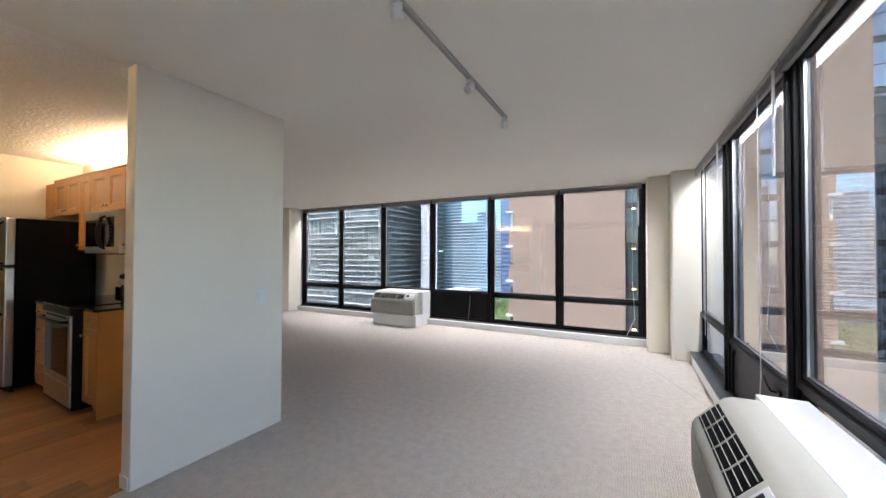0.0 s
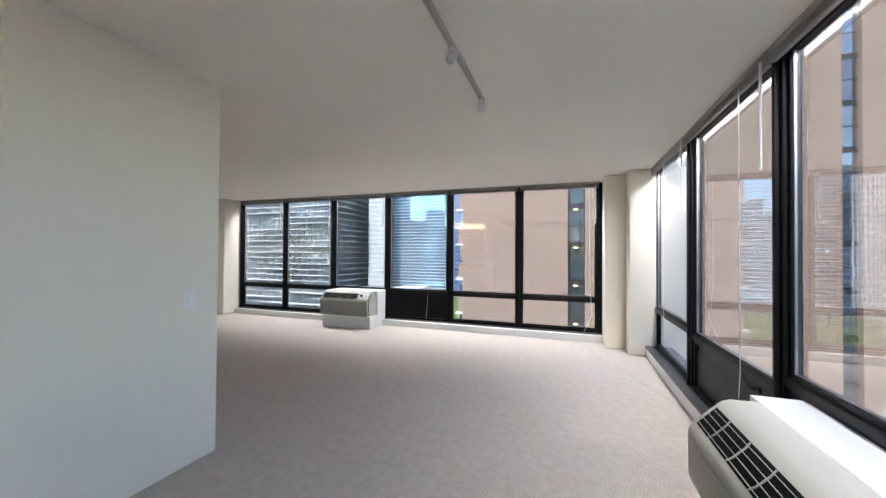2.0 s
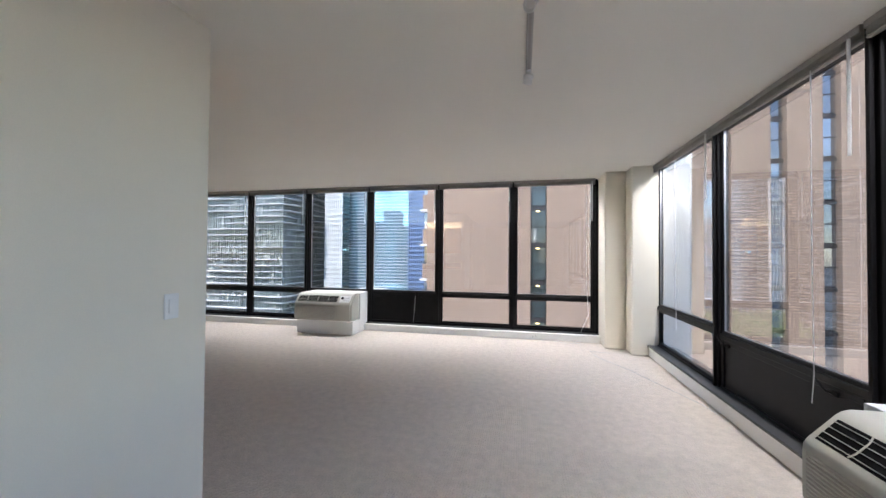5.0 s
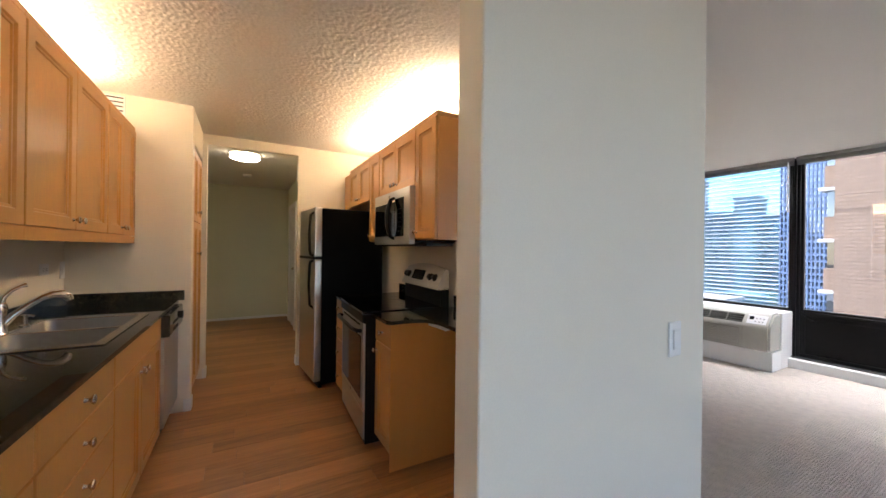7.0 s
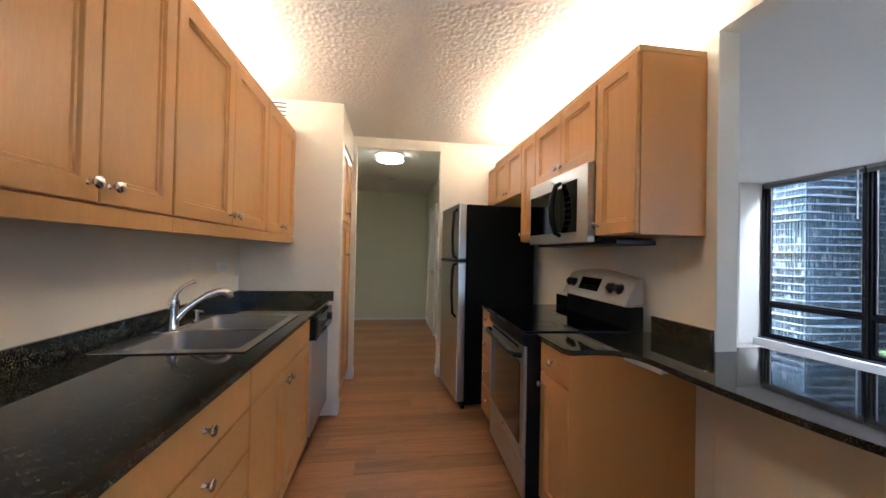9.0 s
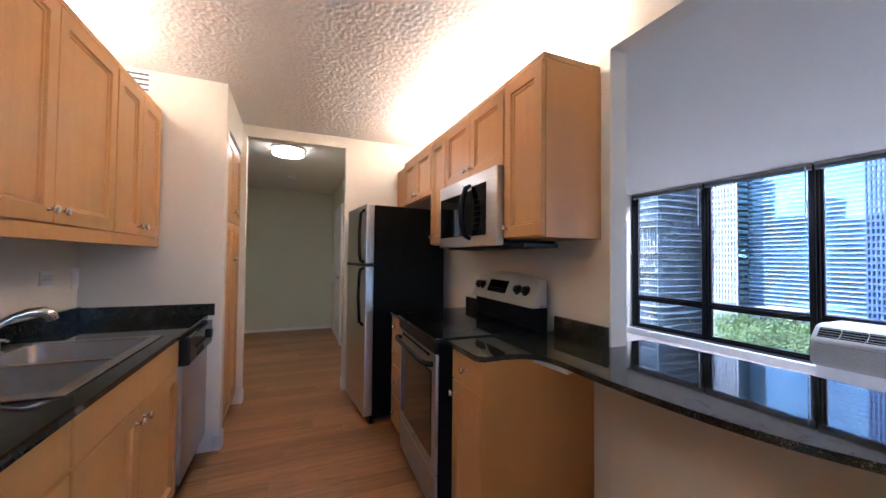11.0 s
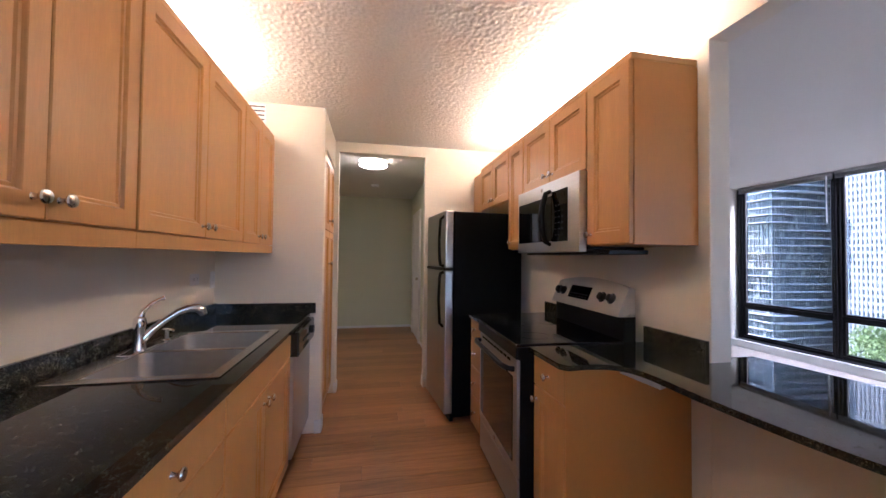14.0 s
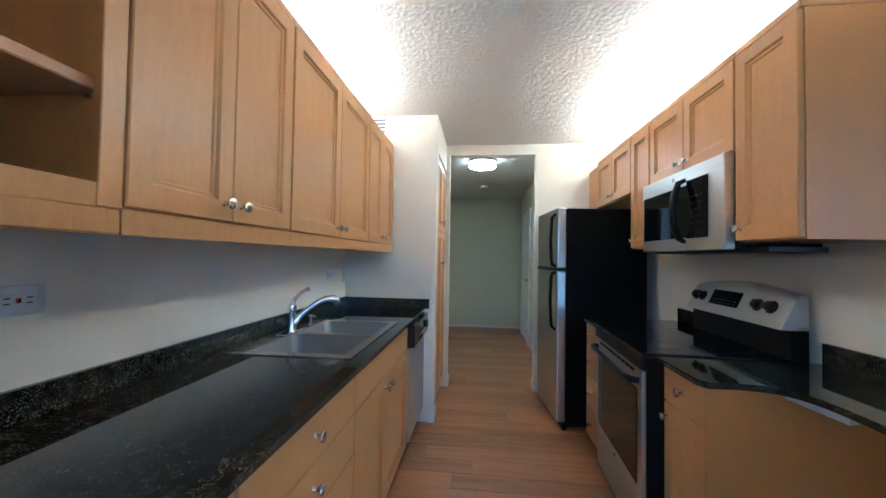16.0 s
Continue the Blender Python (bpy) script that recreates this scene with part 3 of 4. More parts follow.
vent = thing("wall_vent", pose(XP, 0.345, 2.33, 0, 0, 90), "white louvred air vent high on the pantry wall", "vent")
part("frame", B(-0.075, 0.075, -0.008, 0.0, 0, 0.15, r=0.003), M_WHITE, vent)
# odd strips are dark grey, painting the shade in the gaps between white slats
for k in range(8):
    part("louvre_strip", B(-0.062, 0.062, -0.014, -0.007, 0.014 + 0.016 * k, 0.022 + 0.016 * k), M_SILL if k % 2 else M_WHITE, vent)


def transformed(bm, m):
    bmesh.ops.transform(bm, matrix=m, verts=bm.verts[:])
    return bm


# ---- air conditioners ----
def wall_unit(m, label):
    """Local x along the wall (0 to 1.07), y = 0 its front, the wall at y > 0."""
    a = thing("air_conditioner", m, label, "air conditioner", "through-wall air conditioners")
    w = 1.03
    prof = [(0.008, 0.232), (0.0, 0.26), (0.0, 0.46), (0.004, 0.488), (0.016, 0.510), (0.122, 0.622), (0.142, 0.638), (0.175, 0.650), (0.30, 0.652), (0.30, 0.22), (0.03, 0.22)]
    bm = bmesh.new()
    # the rounded shell
    prism(bm, prof, w, Matrix(((0, 0, 1, 0), (1, 0, 0, 0), (0, 1, 0, 0), (0, 0, 0, 1))))
    bmesh.ops.bevel(bm, geom=[e for e in bm.edges if abs(e.verts[0].co.x - e.verts[1].co.x) < 1e-5], offset=0.022, segments=4, affect="EDGES")
    shell = part("shell", bm, M_AC, a, round_=True)
    # outlet grille on the sloping top: local y runs up the slope, z out of it
    S = pose(0, 0.016, 0.510, math.degrees(math.atan2(0.112, 0.106)))
    on = lambda *d, r=0.0: transformed(B(*d, r=r), S)
    # a raised near-black sheet paints the shade inside the outlet
    part("outlet_shade", on(0.05, 0.76, 0.018, 0.142, -0.004, 0.0025, r=0.002), M_ACDARK, shell, "near-black sheet painted as the shade inside the outlet")
    for k in range(4):
        y = 0.030 + 0.031 * k
        part("louvre", on(0.052, 0.758, y, y + 0.003, 0.002, 0.007, r=0.0008), M_AC, shell)
    for x in (0.21, 0.40, 0.59):
        part("louvre_tie", transformed(tube(bmesh.new(), [(x, 0.02, 0.003), (x + 0.012, 0.05, 0.005), (x + 0.012, 0.11, 0.005), (x, 0.14, 0.003)], 0.0035, 6), S), M_AC, shell)
    # intake ribs on the front
    # a darker grey sheet on the shell paints the shade between the ribs
    part("intake_shade", B(0.045, 0.745, -0.002, 0.004, 0.262, 0.462), M_BLIND, shell, "grey sheet painted as the shade between the ribs")
    for k in range(10):
        z = 0.270 + 0.0185 * k
        part("rib", B(0.05, 0.74, -0.006, 0.002, z, z + 0.0105, r=0.002), M_AC, shell)
    pan = part("control_panel", on(0.80, 0.985, 0.015, 0.145, -0.003, 0.004, r=0.002), M_BOARD, shell, "white control panel with dark buttons")
    part("display", on(0.82, 0.86, 0.075, 0.12, 0.003, 0.0055), M_DISPLAY, pan)
    for k in range(6):
        x, y = 0.885 + 0.034 * (k % 3), 0.05 + 0.045 * (k // 3)
        part("button", transformed(rod(bmesh.new(), (x, y, 0.003), (x, y, 0.007), 0.009, 10), S), M_MULL, pan)
    part("panel_seam", B(0.775, 0.779, -0.0025, 0.002, 0.26, 0.47), M_BLIND, shell)
    part("base_box", B(0.035, w + 0.012, 0.045, 0.298, 0.0, 0.2195, r=0.004), M_WHITE, a, "white painted base box")
    return a


wall_unit(pose(-3.55, 6.385, 0), "ivory through-wall air conditioner on a white base box")
solid("ac_casing_north", (-3.515, -2.508, 6.687, 6.99, 0, 0.652), M_WHITE, "white sleeve casing behind the air conditioner", "casing", r=0.004)
wall_unit(pose(1.358, 3.05, 0, 0, 0, -90), "ivory through-wall air conditioner beneath the east window")
solid("ac_casing_east", (1.648, 1.855, 1.88, 3.12, 0.0, 0.655), M_BOARD, "white laminate cover board behind the air conditioner", "casing", r=0.003)

# ---- ceiling track with spots ----
track = thing("track_light", pose(0.18, 0.55, H), "grey ceiling track with small white spotlights, switched off", "track light")
part("rail", B(-0.017, 0.017, 0.0, 2.93, -0.020, -0.001, r=0.003), M_RAIL, track, "grey metal rail")
part("groove", B(-0.007, 0.007, 0.01, 2.92, -0.0225, -0.019), M_BLIND, track)
for y, tilt in ((1.40, 30), (2.20, -35), (2.90, 40)):
    hd = part("spot_stem", B(-0.014, 0.014, y - 0.03, y + 0.03, -0.040, -0.021, r=0.004), M_WHITE, track, "white spotlight adapter")
    bm = bmesh.new()
    lathe(bm, [(0.008, 0.030), (0.018, 0.028), (0.025, 0.014), (0.027, -0.012), (0.030, -0.030), (0.024, -0.032), (0.020, -0.012)], pose(0.0, y, -0.068, tilt, 20, 0), 20)
    part("spot_head", bm, M_WHITE, hd, "white round-backed spotlight head", round_=True)
    bm = bmesh.new()
    tube(bm, [(-0.029, y, -0.070), (-0.028, y, -0.044), (0.028, y, -0.044), (0.029, y, -0.070)], 0.004, 6)
    part("yoke", bm, M_WHITE, hd)

# ---- hall lamp and smoke alarm ----
lamp = thing("ceiling_lamp", pose(-5.72, 1.215, H - 0.02), "round flush ceiling lamp, lit, with a nickel ring", "ceiling lamp")
part("pan", lathe(bmesh.new(), [(0.17, 0.0), (0.175, -0.02), (0.165, -0.03)], seg=36), M_NICKEL, lamp, round_=True)
part("diffuser", lathe(bmesh.new(), [(0.162, -0.022), (0.165, -0.05), (0.155, -0.075), (0.10, -0.09), (0.03, -0.094)], seg=36), M_LAMP, lamp, "glowing frosted diffuser", round_=True)
part("ring", lathe(bmesh.new(), [(0.166, -0.046), (0.178, -0.048), (0.178, -0.062), (0.166, -0.064)], seg=36), M_NICKEL, lamp, "nickel trim ring", round_=True)
for k in range(4):
    a = radians(22 + 90 * k)
    part("strap", tube(bmesh.new(), [(r * math.cos(a), r * math.sin(a), z) for r, z in ((0.176, -0.02), (0.178, -0.05), (0.166, -0.076), (0.105, -0.095))], 0.005, 6), M_NICKEL, lamp)
al = part("smoke_alarm", lathe(bmesh.new(), [(0.06, 0.0), (0.06, -0.02), (0.05, -0.035), (0.02, -0.038)], seg=24), M_WHITE, round_=True, m=pose(-7.2, 1.25, H - 0.02))
tagged(al, "round white smoke alarm on the hall ceiling", "smoke alarm")


# ---- kitchen ----
def door(parent, x0, x1, z0, z1, knob=None, y=0.0, name="door", label="", rail=0.058):
    """A framed cabinet door with a sunk panel; its face is at y, looking to -y."""
    bm = bmesh.new()
    t, g, s = 0.02, 0.002, rail
    x0, x1, z0, z1 = x0 + g, x1 - g, z0 + g, z1 - g
    rings = []
    for inset, dy in ((0, t), (0, 0.003), (0.003, 0), (s - 0.002, 0), (s, 0.002), (s + 0.004, 0.009), (s + 0.012, 0.009), (s + 0.016, 0.014)):
        rings.append([bm.verts.new((x, y + dy, z)) for x, z in ((x0 + inset, z0 + inset), (x1 - inset, z0 + inset), (x1 - inset, z1 - inset), (x0 + inset, z1 - inset))])
    for a, b in zip(rings, rings[1:]):
        for k in range(4):
            bm.faces.new((a[k], a[(k + 1) % 4], b[(k + 1) % 4], b[k]))
    bm.faces.new(rings[-1])
    bm.faces.new(rings[0][::-1])
    d = part(name, bm, M_MAPLE, parent, label)
    if knob:
        knob_at(d, knob[0], y, knob[1])
    return d


def drawer_front(parent, x0, x1, z0, z1, knob=True, y=0.0, name="drawer"):
    d = part(name, B(x0 + 0.002, x1 - 0.002, y, y + 0.02, z0 + 0.002, z1 - 0.002, r=0.004, seg=2), M_MAPLE, parent)
    if knob:
        knob_at(d, (x0 + x1) / 2, y, (z0 + z1) / 2)
    return d


KNOB = [(0.009, 0.0), (0.007, 0.003), (0.006, 0.012), (0.010, 0.018), (0.0155, 0.021), (0.017, 0.025), (0.015, 0.029), (0.008, 0.031)]


def knob_at(parent, x, y, z):
    return part("knob", lathe(bmesh.new(), KNOB, pose(x, y, z, 90, 0, 0), 16), M_NICKEL, parent, "round satin nickel knob", round_=True)


def carcass(parent, w, d, z0, z1, name="body", y0=0.02):
    bm = bmesh.new()
    box(bm, 0.0, w, y0 + 0.0015, d, z0, z1 - (0.03 if z0 > 1.2 else 0.0), r=0.001)
    return part(name, bm, M_MAPLE_SIDE, parent)


def upper(m, w, d, z0, z1, doors, label, rail=True):
    u = thing("wall_cabinet", m, label, "cabinet", "honey maple wall cabinets")
    carcass(u, w, d, z0, z1)
    for x0, x1, kx in doors:
        door(u, x0, x1, z0 + 0.004, z1 - 0.03, (kx, z0 + 0.055))
    part("crown", B(-0.0, w, 0.006, d, z1 - 0.028, z1 + 0.004, r=0.004), M_MAPLE, u)
    if rail:
        part("light_rail", B(0, w, 0.002, 0.024, z0 - 0.052, z0 + 0.0, r=0.001), M_MAPLE, u, "maple valance under the cabinet")
    return u


ZU0, ZU1 = 1.415, 2.25
YU = 0.483
UL = [(-2.78, -2.135, 2), (-3.73, -2.78, 2), (XP + 0.003, -3.73, 2)]
for x0, x1, n in UL:
    w = x1 - x0
    upper(pose(x1, YU, 0, 0, 0, 180), w, YU - YB - 0.003, ZU0, ZU1, [(0.004, w / 2, w / 2 - 0.035), (w / 2, w - 0.004, w / 2 + 0.035)], "honey maple two-door wall cabinet with nickel knobs")

# open shelf unit at the end of the south run
op = thing("open_shelf_cabinet", pose(-2.135, YU, 0, 0, 0, 180), "honey maple open wall cabinet with one empty shelf", "cabinet")
wo, do = -0.53, YU - YB - 0.003
part("side", B(-0.022, -0.0015, 0.004, do, ZU0, ZU1), M_MAPLE, op)
part("side", B(wo, wo + 0.02, 0.004, do, ZU0, ZU1), M_MAPLE, op)
part("bottom", B(wo + 0.02, -0.022, 0.004, do, ZU0, ZU0 + 0.045), M_MAPLE, op)
part("top", B(wo + 0.02, -0.022, 0.004, do, ZU1 - 0.02, ZU1), M_MAPLE, op)
part("back", B(wo + 0.02, -0.022, do - 0.012, do, ZU0 + 0.045, ZU1 - 0.02), M_MAPLE_IN, op)
part("shelf", B(wo + 0.022, -0.024, 0.03, do - 0.013, 1.643, 1.667, r=0.003), M_MAPLE_IN, op, "thick maple shelf board")
part("light_rail", B(wo, -0.002, 0.002, 0.024, ZU0 - 0.052, ZU0, r=0.004), M_MAPLE, op)
part("face_frame", B(-0.05, -0.002, 0.0, 0.02, ZU0, ZU1, r=0.002), M_MAPLE, op)
for y in (0.06, do - 0.05):
    part("shelf_pin", rod(bmesh.new(), (-0.030, y, 1.638), (-0.022, y, 1.638), 0.005, 8), M_NICKEL, op)

# base run under the south worktop: local x grows to the west
YBASE = 0.746
dB = YBASE - YB - 0.003


def base(m, w, d, label, group="honey maple base cabinets", top=0.888):
    u = thing("base_cabinet", m, label, "cabinet", group)
    carcass(u, w, d, 0.10, top)
    part("toe_kick", B(0, w, 0.075, d, 0, 0.10), M_MAPLE_SIDE, u)
    return u


def at_south(x):
    return pose(x, YBASE, 0, 0, 0, 180)


u = base(at_south(-1.615), 0.522, dB, "honey maple base cabinet with a drawer above a door")
drawer_front(u, 0.004, 0.518, 0.742, 0.887)
door(u, 0.004, 0.518, 0.105, 0.739, (0.47, 0.68))
u = base(at_south(-2.137), 0.658, dB, "honey maple base cabinet with four drawers")
for a, b in ((0.742, 0.887), (0.594, 0.739), (0.446, 0.591), (0.105, 0.443)):
    drawer_front(u, 0.004, 0.654, a, b)
u = base(at_south(-2.795), 0.973, dB, "honey maple sink base cabinet with two doors", top=0.70)
drawer_front(u, 0.004, 0.969, 0.742, 0.887, False, name="false_front")
door(u, 0.004, 0.4665, 0.105, 0.739, (0.43, 0.68))
door(u, 0.4665, 0.969, 0.105, 0.739, (0.505, 0.68))

# dishwasher
dw = thing("dishwasher", at_south(-3.770), "stainless dishwasher with a black control strip", "dishwasher")
wd = 0.588
part("body", B(0.003, wd - 0.003, 0.03, dB, 0.02, 0.872), M_BLACK, dw)
part("door_panel", B(0.004, wd - 0.004, -0.016, 0.03, 0.13, 0.730, r=0.006, seg=2), M_APPLIANCE, dw, "brushed stainless door panel")
cp = part("control_strip", B(0.004, wd - 0.004, -0.045, 0.03, 0.735, 0.885, r=0.012, seg=2), M_BGLASS, dw, "black control strip")
part("dial", rod(bmesh.new(), (wd - 0.12, -0.062, 0.815), (wd - 0.12, -0.040, 0.815), 0.028, 20), M_BLACK, cp)
for k in range(5):
    part("button", B(0.14 + 0.05 * k, 0.172 + 0.05 * k, -0.049, -0.044, 0.80, 0.815, r=0.001), M_FRSIDE, cp)
# flat near-black strip that paints the shade of the grip recess
part("handle_recess_shade", B(0.16, wd - 0.26, -0.047, -0.03, 0.75, 0.772), M_ACDARK, cp)
part("kick_plate", B(0.01, wd - 0.01, 0.05, 0.07, 0.0, 0.12), M_STEEL, dw)

# south worktop with a sink cut-out
SX0, SX1, SY0, SY1 = -3.715, -2.878, 0.140, 0.692
ct = thing("worktop", pose(0, 0, 0), "polished black speckled granite worktop with upstand", "worktop")
def slab_with_hole(xs, ys, z0, z1):
    """A slab over a 3 x 3 grid of lines, open in the middle."""
    bm = bmesh.new()
    v = [[[bm.verts.new((x, y, z)) for z in (z0, z1)] for y in ys] for x in xs]
    for i in range(3):
        for k in range(3):
            if (i, k) != (1, 1):
                for z in (0, 1):
                    bm.faces.new((v[i][k][z], v[i + 1][k][z], v[i + 1][k + 1][z], v[i][k + 1][z]))
    for a, b in (((0, 0), (3, 0)), ((3, 0), (3, 3)), ((3, 3), (0, 3)), ((0, 3), (0, 0)), ((1, 1), (2, 1)), ((2, 1), (2, 2)), ((2, 2), (1, 2)), ((1, 2), (1, 1))):
        n = max(abs(b[0] - a[0]), abs(b[1] - a[1]))
        st = ((b[0] - a[0]) // n, (b[1] - a[1]) // n)
        for q in range(n):
            p0 = v[a[0] + st[0] * q][a[1] + st[1] * q]
            p1 = v[a[0] + st[0] * (q + 1)][a[1] + st[1] * (q + 1)]
            bm.faces.new((p0[0], p1[0], p1[1], p0[1]))
    return bm


bm = slab_with_hole((XP + 0.002, SX0 + 0.02, SX1 - 0.02, -1.61), (YB + 0.002, SY0 + 0.02, SY1 - 0.02, 0.760), 0.890, 0.912)
part("slab", bm, M_GRANITE, ct)
part("upstand", B(-2.62, -1.61, YB + 0.002, YB + 0.022, 0.912, 0.995, r=0.002), M_GRANITE, ct)
part("upstand", B(XP + 0.002, -2.622, YB + 0.002, YB + 0.022, 0.912, 0.995, r=0.002), M_GRANITE, ct)
part("upstand", B(XP + 0.002, XP + 0.022, YB + 0.022, 0.800, 0.912, 0.99, r=0.002), M_GRANITE, ct)

# double-bowl sink
sink = thing("sink", pose(0, 0, 0.912), "satin stainless steel double-bowl sink set in granite", "sink")


def bowl(bm, x0, x1, y0, y1, depth):
    """Five walls of a bowl with sloping sides and a rim line, built as rings."""
    rings = []
    for inset, z in ((0.0, 0.004), (0.004, -0.006), (0.012, -depth * 0.8), (0.035, -depth), (0.12, -depth - 0.004)):
        a, b, c, d = x0 + inset, x1 - inset, y0 + inset, y1 - inset
        r = max(0.01, 0.05 - inset * 0.2)
        ring = []
        for cx, cy, s in ((b - r, d - r, 0), (a + r, d - r, 90), (a + r, c + r, 180), (b - r, c + r, 270)):
            for k in range(5):
                an = radians(s + 22.5 * k)
                ring.append(bm.verts.new((cx + r * math.cos(an), cy + r * math.sin(an), z)))
        rings.append(ring)
    n = len(rings[0])
    for p, q in zip(rings, rings[1:]):
        for k in range(n):
            bm.faces.new((p[k], p[(k + 1) % n], q[(k + 1) % n], q[k]))
    bm.faces.new(rings[-1])
    return rings[0]


xm = (SX0 + SX1) / 2
for a, b in ((SX0 + 0.045, xm - 0.014), (xm + 0.014, SX1 - 0.045)):
    bm = bmesh.new()
    bowl(bm, a, b, SY0 + 0.095, SY1 - 0.04, 0.17)
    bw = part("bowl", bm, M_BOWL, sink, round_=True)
    part("drain", lathe(bmesh.new(), [(0.045, -0.171), (0.045, -0.168), (0.035, -0.167), (0.028, -0.170)], Matrix.Translation(((a + b) / 2, (SY0 + SY1) / 2, 0))), M_CHROME, bw, "chrome drain strainer", round_=True)
bm = bmesh.new()
for d in ((SX0, SX1, SY0, SY0 + 0.097), (SX0, SX1, SY1 - 0.042, SY1), (SX0, SX0 + 0.047, SY0 + 0.097, SY1 - 0.042), (SX1 - 0.047, SX1, SY0 + 0.097, SY1 - 0.042), (xm - 0.016, xm + 0.016, SY0 + 0.097, SY1 - 0.042)):
    box(bm, *d, 0.001, 0.006, r=0.0015)
part("rim", bm, M_SINK, sink)

# faucet, with a lever, and a soap pump
fx, fy, fz = -3.30, 0.212, 0.918
fa = thing("faucet", pose(fx, fy, fz), "chrome single-lever kitchen faucet with a pull-out spout", "faucet")
part("deck_plate", B(-0.11, 0.11, -0.028, 0.028, 0, 0.007, r=0.006, seg=2), M_CHROME, fa)
part("stem", lathe(bmesh.new(), [(0.027, 0.006), (0.024, 0.02), (0.022, 0.10), (0.025, 0.12), (0.022, 0.145), (0.010, 0.155)]), M_CHROME, fa, round_=True)
part("spout", tube(bmesh.new(), [(-0.005, 0.01, 0.05), (-0.02, 0.034, 0.085), (-0.047, 0.072, 0.125), (-0.077, 0.115, 0.160), (-0.098, 0.145, 0.172), (-0.119, 0.174, 0.170), (-0.132, 0.191, 0.155), (-0.136, 0.197, 0.135)], [0.019, 0.016, 0.014, 0.014, 0.017, 0.021, 0.021, 0.017], 14), M_CHROME, fa, round_=True)
part("lever", tube(bmesh.new(), [(0, 0, 0.14), (-0.005, 0.008, 0.175), (-0.025, 0.028, 0.205), (-0.045, 0.05, 0.222), (-0.058, 0.063, 0.227)], [0.016, 0.011, 0.008, 0.008, 0.012], 12), M_CHROME, fa, round_=True)
so = thing("soap_dispenser", pose(-3.49, 0.222, 0.918), "small chrome soap pump on the sink rim", "soap pump")
part("collar", lathe(bmesh.new(), [(0.019, 0), (0.019, 0.008), (0.012, 0.012), (0.012, 0.045), (0.015, 0.047), (0.015, 0.06), (0.006, 0.063)]), M_CHROME, so, round_=True)
part("nozzle", tube(bmesh.new(), [(0, 0, 0.055), (0, 0.025, 0.056), (0, 0.035, 0.050)], 0.006, 8), M_CHROME, so, round_=True)

# pantry
pa = thing("pantry_cabinet", pose(XP - 0.103, 0.838, 0, 0, 0, 180), "tall honey maple pantry cabinet with four doors", "cabinet")
wp = XP - 0.103 - XD - 0.003
carcass(pa, wp, 0.70, 0.10, 2.22)
part("toe_kick", B(0, wp, 0.06, 0.70, 0, 0.10), M_MAPLE_SIDE, pa)
for x0, x1, kx in ((0.01, wp / 2, wp / 2 - 0.03), (wp / 2, wp - 0.01, wp / 2 + 0.03)):
    door(pa, x0, x1, 0.11, 1.565, (kx, 1.28))
    door(pa, x0, x1, 1.57, 2.19, (kx, 1.66))
solid("wall_over_pantry", (XD, XP - 0.10, 0.16, 0.842, 2.222, H), M_WALL, "painted bulkhead over the pantry", "wall")

# ---- north run ----
YUN = 2.262
dN = YN - YUN - 0.003
zt = ZU1 - 0.028
upper(pose(-3.095, YUN, 0), 0.308, dN, 1.408, zt, [(0.003, 0.305, 0.035)], "honey maple single-door wall cabinet at the run's end", False)
upper(pose(-3.857, YUN, 0), 0.760, dN, 1.795, zt, [(0.003, 0.380, 0.343), (0.380, 0.757, 0.417)], "short honey maple cabinet over the microwave", False)
upper(pose(-4.14, YUN, 0), 0.281, dN, 1.408, zt, [(0.003, 0.275, 0.04)], "narrow honey maple wall cabinet", False)
upper(pose(-4.885, YUN, 0), 0.743, dN, 1.80, zt, [(0.003, 0.3715, 0.335), (0.3715, 0.74, 0.408)], "short honey maple cabinet over the refrigerator", False)
solid("cabinet_filler", (XD + 0.002, -4.887, YUN + 0.02, YN - 0.002, 1.80, 2.2), M_MAPLE_SIDE, "plain maple filler panel beside the cabinet", "filler panel", "thing")

# microwave over the range
mw = thing("microwave", pose(-3.857, 2.225, 1.380), "stainless over-the-range microwave with black glass door", "microwave")
wm, hm = 0.757, 0.412
part("body", B(0.002, wm, 0.045, 0.377, 0.012, hm, r=0.003), M_BLACK, mw)
dr = part("door", B(0.0, wm, 0.0, 0.045, 0.0, hm, r=0.006, seg=2), M_STEEL, mw, "brushed stainless door frame")
part("door_window", B(0.025, 0.4835, -0.004, 0.002, 0.065, hm - 0.085, r=0.002), M_BGLASS, dr, "black glass window")
kp = part("keypad", B(0.485, wm - 0.105, -0.004, 0.002, 0.060, hm - 0.065, r=0.002), M_BGLASS, dr, "black glass key panel")
for r in range(6):
    for c in range(3):
        part("key_mark", B(0.525 + 0.036 * c, 0.542 + 0.036 * c, -0.0055, -0.0038, 0.095 + 0.033 * r, 0.101 + 0.033 * r), M_TEXT, kp)
part("display", B(0.52, 0.625, -0.0055, -0.0038, 0.30, 0.325), M_DISPLAY, kp)
part("handle", tube(bmesh.new(), [(0.465, 0.0, 0.045), (0.465, -0.03, 0.06), (0.465, -0.052, 0.13), (0.465, -0.056, 0.20), (0.465, -0.050, 0.27), (0.465, -0.03, 0.34), (0.465, 0.0, 0.355)], [0.012, 0.015, 0.018, 0.019, 0.018, 0.015, 0.012], 10), M_BLACK, dr, "broad black bowed door handle", round_=True)
part("badge", rod(bmesh.new(), (0.36, -0.004, hm - 0.035), (0.36, 0.002, hm - 0.035), 0.011, 16), M_NICKEL, dr, "small round badge")
